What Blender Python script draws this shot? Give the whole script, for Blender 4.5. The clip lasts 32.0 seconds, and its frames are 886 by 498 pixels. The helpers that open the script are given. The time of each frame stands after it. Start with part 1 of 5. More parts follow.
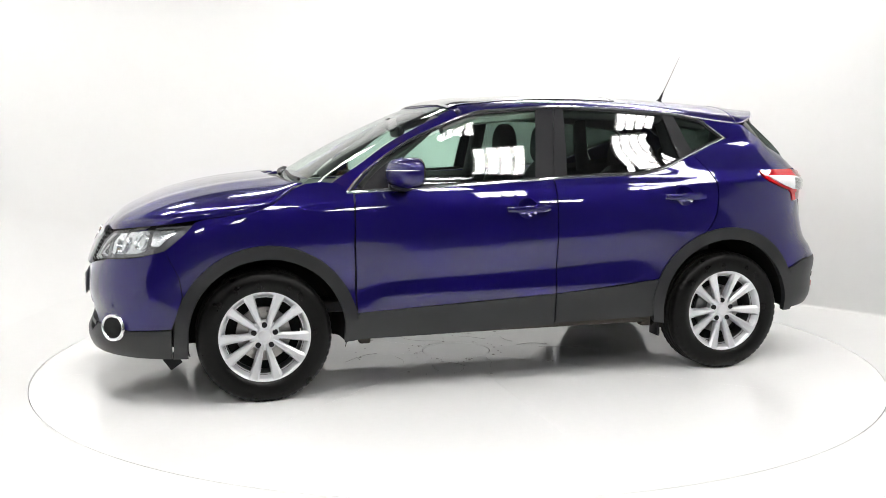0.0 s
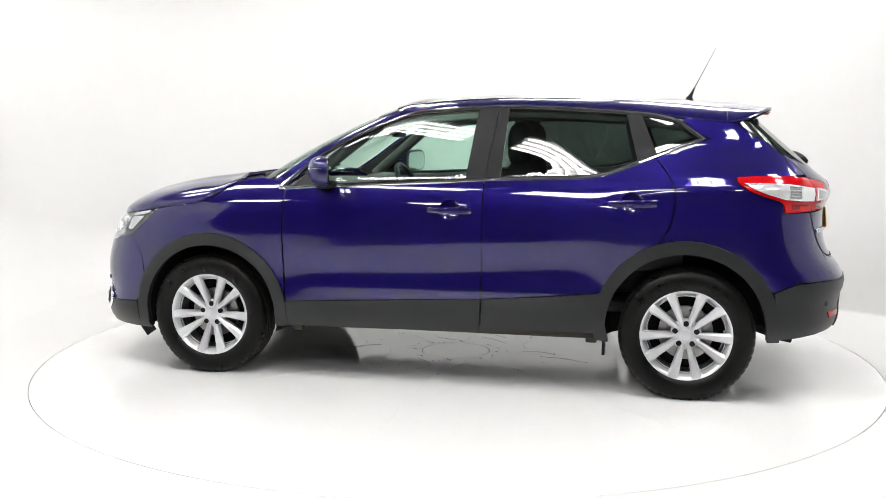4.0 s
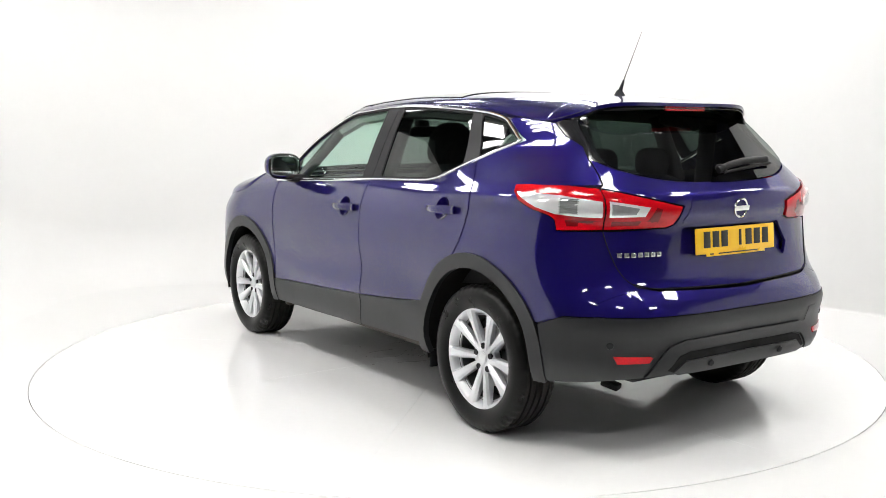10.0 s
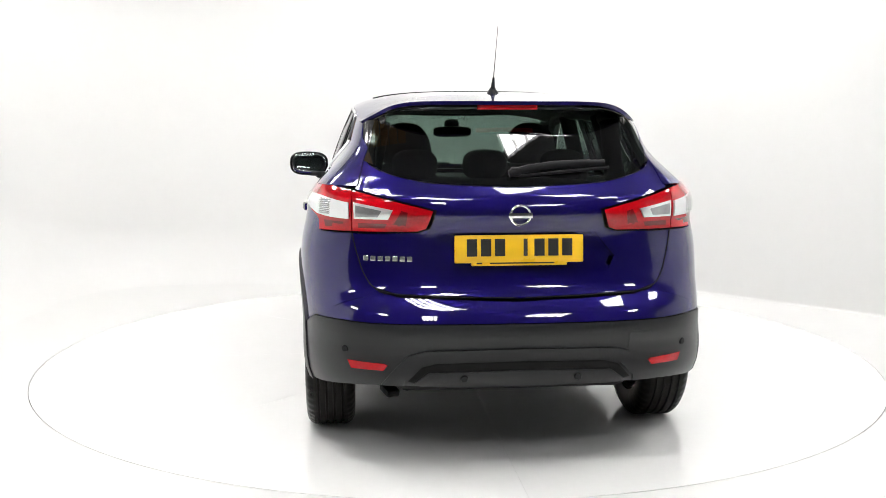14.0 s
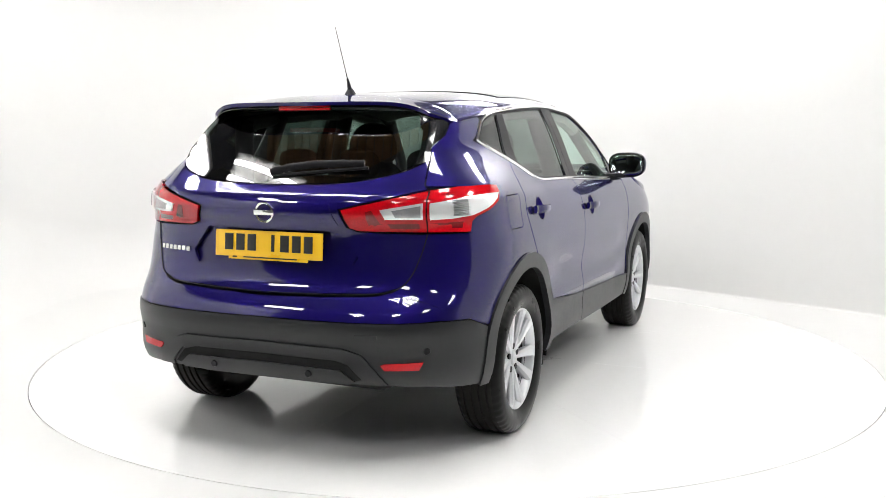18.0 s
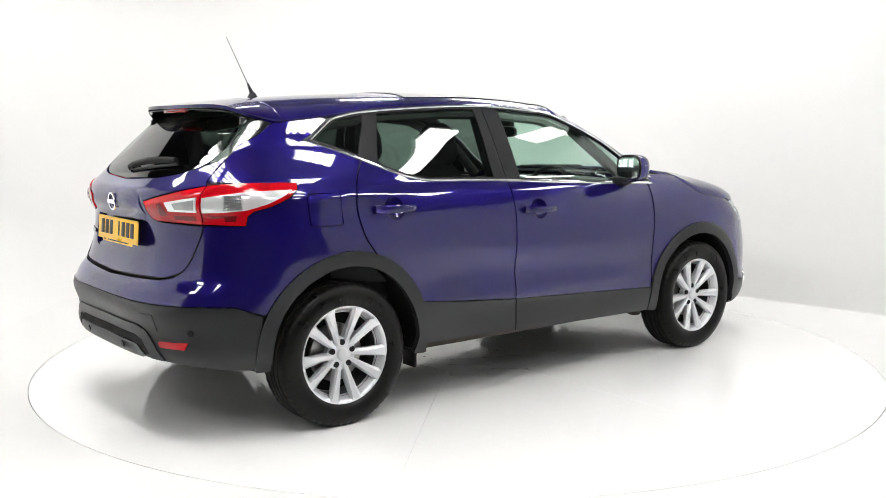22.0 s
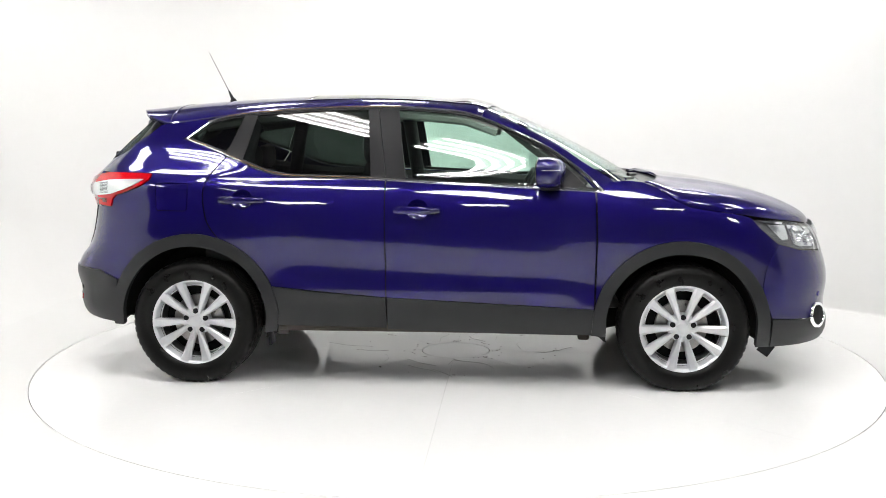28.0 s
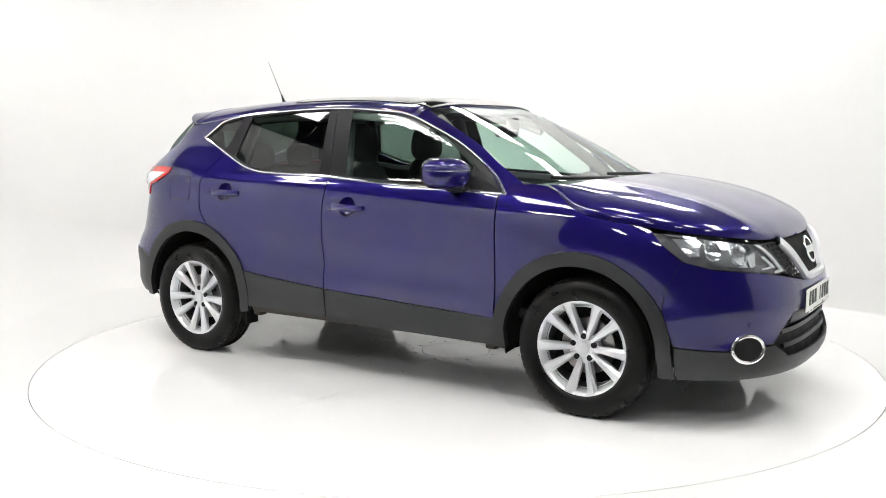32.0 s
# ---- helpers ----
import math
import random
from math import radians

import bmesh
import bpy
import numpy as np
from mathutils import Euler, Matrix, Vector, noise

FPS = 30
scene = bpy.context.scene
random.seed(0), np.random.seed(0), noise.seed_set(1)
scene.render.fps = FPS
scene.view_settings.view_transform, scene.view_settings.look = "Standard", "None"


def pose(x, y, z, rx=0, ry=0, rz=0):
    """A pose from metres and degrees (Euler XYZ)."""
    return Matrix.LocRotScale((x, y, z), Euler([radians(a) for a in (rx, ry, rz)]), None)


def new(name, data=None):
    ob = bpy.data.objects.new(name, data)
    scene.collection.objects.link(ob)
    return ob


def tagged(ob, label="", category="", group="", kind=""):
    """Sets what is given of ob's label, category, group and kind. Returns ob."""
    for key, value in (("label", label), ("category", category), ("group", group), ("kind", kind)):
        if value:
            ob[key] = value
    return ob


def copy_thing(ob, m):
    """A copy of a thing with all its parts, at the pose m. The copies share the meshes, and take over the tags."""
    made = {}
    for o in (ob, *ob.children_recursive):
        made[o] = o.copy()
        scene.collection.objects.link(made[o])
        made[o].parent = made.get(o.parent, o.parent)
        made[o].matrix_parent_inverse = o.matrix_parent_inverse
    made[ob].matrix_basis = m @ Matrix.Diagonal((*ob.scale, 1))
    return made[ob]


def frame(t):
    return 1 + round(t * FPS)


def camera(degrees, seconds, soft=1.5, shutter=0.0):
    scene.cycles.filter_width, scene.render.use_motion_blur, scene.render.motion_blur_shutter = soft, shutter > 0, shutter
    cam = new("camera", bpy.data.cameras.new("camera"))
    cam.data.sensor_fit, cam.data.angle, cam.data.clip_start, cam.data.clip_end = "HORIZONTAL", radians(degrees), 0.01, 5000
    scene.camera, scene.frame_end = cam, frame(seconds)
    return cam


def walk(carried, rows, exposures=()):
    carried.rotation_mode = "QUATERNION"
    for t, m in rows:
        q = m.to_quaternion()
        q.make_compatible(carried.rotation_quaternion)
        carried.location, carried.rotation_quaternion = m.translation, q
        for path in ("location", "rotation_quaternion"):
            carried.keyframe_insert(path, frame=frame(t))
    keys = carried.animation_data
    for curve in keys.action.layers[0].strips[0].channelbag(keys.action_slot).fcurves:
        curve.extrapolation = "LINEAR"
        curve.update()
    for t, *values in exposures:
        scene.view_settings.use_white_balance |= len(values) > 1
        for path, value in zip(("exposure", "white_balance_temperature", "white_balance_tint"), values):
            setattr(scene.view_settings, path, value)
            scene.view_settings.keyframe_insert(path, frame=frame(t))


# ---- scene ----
# ---- camera and its place: a tripod before a turntable ----
EYE = (0.0, -5.931, 1.3805)
cam = camera(49.71, 32.0, soft=0.7)
STAND = Matrix.Translation(EYE) @ pose(0, 0, 0, 90 - 7.068, 0, 0.779) @ pose(0, 0, 0, 0, 0, -0.032)
walk(cam, [(0.0, STAND), (32.0, STAND)])

# ---- world and exposure ----
world = bpy.data.worlds.new("world")
world.use_nodes = True
world.node_tree.nodes["Background"].inputs[0].default_value = (0.5, 0.52, 0.55, 1)
world.node_tree.nodes["Background"].inputs[1].default_value = 0.2
scene.world = world
scene.view_settings.exposure = 0.16


# ---- materials ----
def nodes_of(m):
    m.use_nodes = True
    t = m.node_tree
    return t, t.nodes["Principled BSDF"]


def link(t, a, b):
    t.links.new(a, b)


def grain(t, scale, detail=4.0, rough=0.6):
    co = t.nodes.new("ShaderNodeTexCoord")
    n = t.nodes.new("ShaderNodeTexNoise")
    n.inputs["Scale"].default_value = scale
    n.inputs["Detail"].default_value = detail
    n.inputs["Roughness"].default_value = rough
    link(t, co.outputs["Object"], n.inputs["Vector"])
    return n


def ramp(t, source, stops):
    r = t.nodes.new("ShaderNodeValToRGB")
    e = r.color_ramp.elements
    while len(e) < len(stops):
        e.new(0.5)
    for k, (pos, col) in zip(e, stops):
        k.position = pos
        k.color = (*col, 1) if len(col) == 3 else col
    link(t, source, r.inputs[0])
    return r


def relief(t, b, source, strength, distance=0.002):
    n = t.nodes.new("ShaderNodeBump")
    n.inputs["Strength"].default_value = strength
    n.inputs["Distance"].default_value = distance
    link(t, source, n.inputs["Height"])
    link(t, n.outputs[0], b.inputs["Normal"])


def surface(name, col, rough=0.5, metal=0.0, vary=0.12, scale=30.0, bump=0.0, coat=0.0, rvary=0.1, spec=0.5):
    """A plain material with grain at two scales in its colour and its gloss."""
    m = bpy.data.materials.new(name)
    t, b = nodes_of(m)
    fine, wide = grain(t, scale * 8), grain(t, scale * 0.4, 3)
    mix = t.nodes.new("ShaderNodeMath")
    mix.operation = "ADD"
    link(t, fine.outputs["Fac"], mix.inputs[0])
    link(t, wide.outputs["Fac"], mix.inputs[1])
    lo = tuple(c * (1 - vary) for c in col)
    hi = tuple(min(1.0, c * (1 + vary)) for c in col)
    half = t.nodes.new("ShaderNodeMath")
    half.operation = "MULTIPLY"
    half.inputs[1].default_value = 0.5
    link(t, mix.outputs[0], half.inputs[0])
    link(t, ramp(t, half.outputs[0], [(0.3, lo), (0.7, hi)]).outputs[0], b.inputs["Base Color"])
    r = ramp(t, wide.outputs["Fac"], [(0.3, (max(0, rough - rvary),) * 3), (0.7, (min(1, rough + rvary),) * 3)])
    link(t, r.outputs[0], b.inputs["Roughness"])
    b.inputs["Metallic"].default_value = metal
    b.inputs["Coat Weight"].default_value = coat
    b.inputs["Coat Roughness"].default_value = 0.03
    b.inputs["Specular IOR Level"].default_value = spec
    if bump:
        relief(t, b, fine.outputs["Fac"], bump)
    return m


def paint_material():
    m = bpy.data.materials.new("ink blue paint")
    t, b = nodes_of(m)
    co = t.nodes.new("ShaderNodeTexCoord")
    v = t.nodes.new("ShaderNodeTexVoronoi")
    v.inputs["Scale"].default_value = 1400
    link(t, co.outputs["Object"], v.inputs["Vector"])
    c = ramp(t, v.outputs["Color"], [(0.0, (0.0040, 0.0022, 0.050)), (1.0, (0.0105, 0.0060, 0.112))])
    link(t, c.outputs[0], b.inputs["Base Color"])
    b.inputs["Metallic"].default_value = 0.45
    b.inputs["Roughness"].default_value = 0.33
    b.inputs["Specular IOR Level"].default_value = 0.0
    b.inputs["Coat Weight"].default_value = 1.0
    b.inputs["Coat Roughness"].default_value = 0.008
    b.inputs["Coat IOR"].default_value = 1.6
    return m


def pane_material(name, tint, ior=1.5):
    m = bpy.data.materials.new(name)
    m.use_nodes = True
    t = m.node_tree
    t.nodes.remove(t.nodes["Principled BSDF"])
    out = t.nodes["Material Output"]
    clear = t.nodes.new("ShaderNodeBsdfTransparent")
    clear.inputs[0].default_value = (*tint, 1)
    gloss = t.nodes.new("ShaderNodeBsdfGlossy")
    gloss.inputs["Roughness"].default_value = 0.0
    fr = t.nodes.new("ShaderNodeLayerWeight")
    fr.inputs["Blend"].default_value = 0.5
    rise = t.nodes.new("ShaderNodeMath")
    rise.operation = "POWER"
    rise.inputs[1].default_value = 5.0
    link(t, fr.outputs["Facing"], rise.inputs[0])
    gain = t.nodes.new("ShaderNodeMath")
    gain.operation = "MULTIPLY_ADD"
    gain.inputs[1].default_value = 0.93
    gain.inputs[2].default_value = 0.07
    link(t, rise.outputs[0], gain.inputs[0])
    mix = t.nodes.new("ShaderNodeMixShader")
    link(t, gain.outputs[0], mix.inputs[0])
    link(t, clear.outputs[0], mix.inputs[1])
    link(t, gloss.outputs[0], mix.inputs[2])
    link(t, mix.outputs[0], out.inputs[0])
    return m


def glow(name, col, strength):
    m = bpy.data.materials.new(name)
    t, b = nodes_of(m)
    b.inputs["Base Color"].default_value = (*col, 1)
    b.inputs["Emission Color"].default_value = (*col, 1)
    b.inputs["Emission Strength"].default_value = strength
    return m


PAINT = paint_material()
CLAD = surface("black grained plastic", (0.0090, 0.0097, 0.0110), 0.40, vary=0.12, scale=60, bump=0.03, spec=0.42, rvary=0.02)
GLOSSBLACK = surface("gloss black plastic", (0.008, 0.008, 0.009), 0.12, coat=0.6, rvary=0.04)
SATIN = surface("satin black plastic", (0.012, 0.012, 0.0135), 0.36, spec=0.11, vary=0.06, rvary=0.02)
DARK = surface("dark underbody", (0.008, 0.008, 0.008), 0.8, spec=0.2)
LINER = surface("wheel arch liner felt", (0.010, 0.0095, 0.009), 0.95, bump=0.2, spec=0.2)
RUBBER = surface("tyre rubber", (0.0036, 0.0035, 0.0034), 0.34, vary=0.25, scale=25, bump=0.04, spec=0.16)
TREAD = surface("dusty tread rubber", (0.014, 0.0132, 0.012), 0.75, vary=0.3, scale=40, bump=0.1, spec=0.15)
ALLOY = surface("silver alloy", (0.62, 0.63, 0.65), 0.30, metal=0.55, vary=0.02, coat=0.25, rvary=0.02)
BARREL = surface("dark grey rim paint", (0.06, 0.06, 0.062), 0.5, metal=0.2, vary=0.3, scale=18)
STEEL = surface("brushed brake steel", (0.35, 0.34, 0.33), 0.35, metal=1.0, vary=0.2)
RUST = surface("rusty steel", (0.13, 0.07, 0.045), 0.8, metal=0.3, vary=0.4, scale=40)
CHROME = surface("chrome", (0.88, 0.89, 0.90), 0.10, metal=1.0, vary=0.02, rvary=0.03)
MIRROR = surface("mirror glass", (0.62, 0.66, 0.66), 0.02, metal=1.0, vary=0.01, rvary=0.01)
CLOTH = surface("dark seat cloth", (0.022, 0.022, 0.025), 0.9, vary=0.3, scale=120, bump=0.3)
TRIM = surface("dark cabin plastic", (0.03, 0.03, 0.032), 0.6, vary=0.15, bump=0.1)
PILLARTRIM = surface("mid grey pillar lining", (0.085, 0.087, 0.085), 0.8, vary=0.1)
GREYTRIM = surface("grey cabin lining", (0.28, 0.28, 0.27), 0.85, vary=0.06)
CLEARGLASS = pane_material("green tinted glass", (0.66, 0.83, 0.75))
SCREENGLASS = pane_material("windscreen glass", (0.70, 0.84, 0.77))
DARKGLASS = pane_material("privacy glass", (0.15, 0.19, 0.17))
LENS = pane_material("clear lens", (0.9, 0.92, 0.93))
REDLENS = surface("red lamp lens", (0.42, 0.0015, 0.006), 0.12, coat=0.8, vary=0.30, scale=14, rvary=0.03, spec=0.1)
CLEARLAMP = surface("clear lamp lens", (0.82, 0.82, 0.83), 0.16, metal=0.45, coat=1.0, vary=0.10, scale=30)
REFLECTOR = surface("lamp reflector", (0.72, 0.73, 0.74), 0.14, metal=0.85, vary=0.05)
YELLOW = surface("yellow plate sheet", (0.85, 0.50, 0.015), 0.35, vary=0.03)
WHITEPLATE = surface("white plate sheet", (0.78, 0.78, 0.76), 0.35, vary=0.03)
INK = surface("black print", (0.012, 0.012, 0.013), 0.45)
WHITEWALL = surface("white studio paint", (0.675, 0.675, 0.67), 0.6, vary=0.012, scale=2.0, bump=0.02)
DECKWHITE = surface("white gloss floor paint", (0.86, 0.86, 0.857), 0.11, vary=0.02, scale=3.0, rvary=0.04, spec=1.0)
FLOORWHITE = surface("white floor paint", (0.66, 0.66, 0.655), 0.6, vary=0.015, scale=2.0)
HAIRLINE = surface("grimy crack", (0.24, 0.235, 0.23), 0.8)
GAP = surface("dark joint", (0.05, 0.05, 0.05), 0.8)
TUBE = glow("fluorescent tube", (1.0, 0.99, 0.97), 31.5)
WIDETUBE = glow("wide fluorescent tube", (1.0, 0.99, 0.97), 20.5)
HOUSING = surface("white lamp housing", (0.7, 0.7, 0.7), 0.4)
CONCRETE = surface("grey concrete", (0.13, 0.13, 0.125), 0.8, vary=0.25, scale=6, bump=0.1)
SHEET = surface("corrugated roof sheet", (0.16, 0.16, 0.17), 0.6, vary=0.1, scale=4)
TIMBER = surface("timber boards", (0.30, 0.17, 0.07), 0.65, vary=0.3, scale=8)


# ---- mesh helpers ----
def mesh_object(name, bm, mat, smooth=True, parent=None, label=""):
    me = bpy.data.meshes.new(name)
    bm.normal_update()
    bm.to_mesh(me)
    bm.free()
    if mat:
        me.materials.append(mat)
    if smooth:
        me.polygons.foreach_set("use_smooth", [True] * len(me.polygons))
        me.set_sharp_from_angle(angle=radians(35))
    ob = new(name, me)
    if parent:
        ob.parent = parent
    return tagged(ob, label)


def part(name, bm, mat, parent, label="", smooth=True):
    return mesh_object(name, bm, mat, smooth, parent, label)


def box(bm, c, d, bevel=0.0, seg=2, m=None):
    r = bmesh.ops.create_cube(bm, size=1)
    bmesh.ops.scale(bm, vec=d, verts=r["verts"])
    if bevel:
        es = list({e for v in r["verts"] for e in v.link_edges})
        g = bmesh.ops.bevel(bm, geom=es, offset=bevel, segments=seg, profile=0.5, affect="EDGES")
        vs = list({v for f in g["faces"] for v in f.verts} | {v for v in r["verts"] if v.is_valid})
    else:
        vs = r["verts"]
    bmesh.ops.transform(bm, matrix=Matrix.Translation(c) @ (m or Matrix()), verts=vs)
    return vs


def rod(bm, a, b, r, r2=None, seg=12):
    a, b = Vector(a), Vector(b)
    d = b - a
    g = bmesh.ops.create_cone(bm, cap_ends=True, segments=seg, radius1=r, radius2=r if r2 is None else r2, depth=d.length)
    bmesh.ops.transform(bm, matrix=Matrix.Translation((a + b) / 2) @ d.to_track_quat("Z", "Y").to_matrix().to_4x4(), verts=g["verts"])
    return g["verts"]


def sweep(bm, pts, r, seg=8, closed=False, flat=1.0):
    """A tube along points; flat squeezes it across."""
    pts = [Vector(q) for q in pts]
    rings, n = [], len(pts)
    for i, q in enumerate(pts):
        if closed:
            d = pts[(i + 1) % n] - pts[i - 1]
        else:
            d = pts[min(i + 1, n - 1)] - pts[max(i - 1, 0)]
        d.normalize()
        side = d.cross(Vector((0, 0, 1)))
        side = side.normalized() if side.length > 1e-4 else Vector((0, 1, 0))
        up = side.cross(d)
        rings.append([bm.verts.new(q + side * (r * flat * math.cos(a)) + up * (r * math.sin(a))) for a in (2 * math.pi * k / seg for k in range(seg))])
    for i in range(n if closed else n - 1):
        A, B = rings[i], rings[(i + 1) % n]
        for k in range(seg):
            bm.faces.new((A[k], A[(k + 1) % seg], B[(k + 1) % seg], B[k]))
    if not closed:
        bm.faces.new(rings[0][::-1])
        bm.faces.new(rings[-1])


def lathe(bm, prof, seg=64, closed=False):
    """Turns a profile of (radius, y) about the y axis."""
    rings = [[bm.verts.new((r * math.cos(a), y, r * math.sin(a))) for a in (2 * math.pi * k / seg for k in range(seg))] for r, y in prof]
    for i in range(len(rings) if closed else len(rings) - 1):
        A, B = rings[i], rings[(i + 1) % len(rings)]
        for k in range(seg):
            bm.faces.new((A[k], B[k], B[(k + 1) % seg], A[(k + 1) % seg]))
    return rings


class Spline:
    """Natural cubic through (x, y) pairs, straight past its ends."""

    def __init__(self, pts):
        pts = sorted(pts)
        self.x = x = np.array([q[0] for q in pts], float)
        self.y = y = np.array([q[1] for q in pts], float)
        n = len(x)
        A, b = np.eye(n), np.zeros(n)
        for i in range(1, n - 1):
            h0, h1 = x[i] - x[i - 1], x[i + 1] - x[i]
            A[i, i - 1:i + 2] = h0, 2 * (h0 + h1), h1
            b[i] = 6 * ((y[i + 1] - y[i]) / h1 - (y[i] - y[i - 1]) / h0)
        self.m = np.linalg.solve(A, b)
        self.s0 = (y[1] - y[0]) / (x[1] - x[0]) - (x[1] - x[0]) * self.m[1] / 6
        self.s1 = (y[-1] - y[-2]) / (x[-1] - x[-2]) + (x[-1] - x[-2]) * self.m[-2] / 6

    def __call__(self, v):
        x, y, m = self.x, self.y, self.m
        if v <= x[0]:
            return float(y[0] + (v - x[0]) * self.s0)
        if v >= x[-1]:
            return float(y[-1] + (v - x[-1]) * self.s1)
        i = int(np.searchsorted(x, v)) - 1
        h = x[i + 1] - x[i]
        a, b = (x[i + 1] - v) / h, (v - x[i]) / h
        return float(a * y[i] + b * y[i + 1] + ((a ** 3 - a) * m[i] + (b ** 3 - b) * m[i + 1]) * h * h / 6)


def smoothstep(a, b, v):
    v = min(1.0, max(0.0, (v - a) / (b - a)))
    return v * v * (3 - 2 * v)


# ---- the car's skin: horizontal slices with a rounded nose and tail ----
# car space: x ahead, y to its left, z up, the middle of the wheelbase at 0
WIDE = Spline([(0.18, 0.80), (0.30, 0.862), (0.42, 0.884), (0.56, 0.876), (0.70, 0.882), (0.84, 0.889), (0.915, 0.8865), (0.96, 0.8795), (1.0, 0.8695), (1.03, 0.859), (1.06, 0.8465), (1.085, 0.833),
               (1.115, 0.810), (1.15, 0.793), (1.25, 0.758), (1.40, 0.700), (1.51, 0.648), (1.60, 0.60)])
NOSE = Spline([(0.18, 2.12), (0.24, 2.20), (0.30, 2.222), (0.36, 2.216), (0.44, 2.203), (0.54, 2.215), (0.64, 2.205), (0.76, 2.165), (0.84, 2.125), (0.91, 2.055), (1.0, 1.95), (1.1, 1.80)])
SCREEN = Spline([(1.0, 1.28), (1.10, 1.145), (1.14, 1.082), (1.25, 0.897), (1.34, 0.724), (1.44, 0.513), (1.49, 0.395), (1.53, 0.295), (1.6, 0.09)])
TAIL = Spline([(0.22, -1.98), (0.34, -2.10), (0.40, -2.128), (0.46, -2.128), (0.51, -2.134), (0.565, -2.156), (0.605, -2.160), (0.64, -2.147), (0.68, -2.125), (0.72, -2.09), (0.77, -2.064), (0.86, -2.047), (0.96, -2.05), (1.0, -2.06), (1.035, -2.078),
               (1.09, -2.07), (1.12, -2.053), (1.15, -2.012), (1.20, -1.955), (1.30, -1.845), (1.40, -1.735), (1.48, -1.64), (1.60, -1.50)])
TAILPOWER = Spline([(0.25, 3.2), (0.5, 3.4), (0.7, 3.2), (0.9, 2.9), (1.06, 2.8), (1.16, 3.2), (1.25, 3.9), (1.5, 4.0)])


# hollowed flank of the doors: a scoop, a raised swage and a tuck above the sill
FLANK = Spline([(0.18, 0.80), (0.30, 0.862), (0.42, 0.874), (0.47, 0.877), (0.525, 0.8845), (0.60, 0.873), (0.67, 0.8775), (0.745, 0.889), (0.80, 0.8905), (0.95, 0.884), (1.1, 0.83)])


def half_width(x, z):
    w = WIDE(z)
    up = smoothstep(1.14, 1.33, z)
    if x < -0.4:
        k = (-0.4 - x)
        w -= up * 0.055 * k * k
        w += 0.034 * math.exp(-((z - 1.115) / 0.075) ** 2) * smoothstep(-0.8, -1.4, x)
    if x > 0.2:
        w -= smoothstep(0.98, 1.2, z) * 0.05 * (x - 0.2) ** 2
    # flared haunches over the wheels, hollow door flanks
    for c in (1.31, -1.32):
        w += 0.012 * math.exp(-((x - c) / 0.42) ** 2) * smoothstep(0.3, 0.55, z) * (1 - smoothstep(0.80, 1.0, z))
    k = smoothstep(-1.0, -0.62, x) * (1 - smoothstep(0.5, 0.84, x)) * (1 - smoothstep(0.80, 0.90, z))
    if k > 0:
        w += k * (FLANK(z + 0.06 * (x - 0.13) * smoothstep(0.5, 0.7, z)) - w)
    return w


CAP = 1.0  # how much of the unrolled skin each rounded end takes


class Skin:
    def __init__(self, nose, nose_power, nose_depth, lift=0.0):
        self.nose, self.power, self.depth, self.lift = nose, nose_power, nose_depth, lift

    def front(self, z):
        xf = self.nose(z)
        return xf - self.depth, xf, self.power

    def back(self, z):
        return -1.40, TAIL(z), TAILPOWER(z)

    def raw(self, q, z):
        s, e, n = self.front(z)
        if q > s:
            a = (q - s) / CAP * math.pi / 2
            c, si = math.cos(a), max(0.0, math.sin(a))
            x = s + (e - s) * si ** (2 / n)
            return Vector((x, half_width(x, z) * math.copysign(abs(c) ** (2 / n), c), z))
        s, e, n = self.back(z)
        if q < s:
            a = (s - q) / CAP * math.pi / 2
            c, si = math.cos(a), max(0.0, math.sin(a))
            x = s + (e - s) * si ** (2 / n)
            return Vector((x, half_width(x, z) * math.copysign(abs(c) ** (2 / n), c), z))
        return Vector((q, half_width(q, z), z))

    def normal(self, q, z):
        d = 0.004
        n = (self.raw(q + d, z) - self.raw(q - d, z)).cross(self.raw(q, z + d) - self.raw(q, z - d))
        n.normalize()
        return -n

    def at(self, q, z, lift=0.0):
        return self.raw(q, z) + self.normal(q, z) * (lift + self.lift)

    def q(self, kind, a, z):
        """The unrolled place of a point: 'x', 'f' (by y, on the nose) or 'r' (by y, on the tail)."""
        if kind == "x":
            s, e, n = self.front(z)
            if a > s:
                return s + CAP * math.asin(min(1, ((a - s) / (e - s)) ** (n / 2))) / (math.pi / 2)
            s, e, n = self.back(z)
            if a < s:
                return s - CAP * math.asin(min(1, ((a - s) / (e - s)) ** (n / 2))) / (math.pi / 2)
            return a
        s, e, n = self.front(z) if kind == "f" else self.back(z)
        x = e
        for _ in range(12):
            k = min(1.0, abs(a) / half_width(x, z))
            x = s + (e - s) * max(0.0, 1 - k ** n) ** (1 / n)
        ang = math.acos(min(1, k ** (n / 2)))
        if a < 0:
            ang = math.pi - ang
        return s + CAP * ang / (math.pi / 2) if kind == "f" else s - CAP * ang / (math.pi / 2)

    def middle(self, z, end):
        return self.front(z)[0] + CAP if end == "f" else self.back(z)[0] - CAP


LOWER = Skin(NOSE, 2.8, 0.75)
UPPER = Skin(SCREEN, 3.6, 0.40)


def side(*pts):
    return [("x", a, z) for a, z in pts]


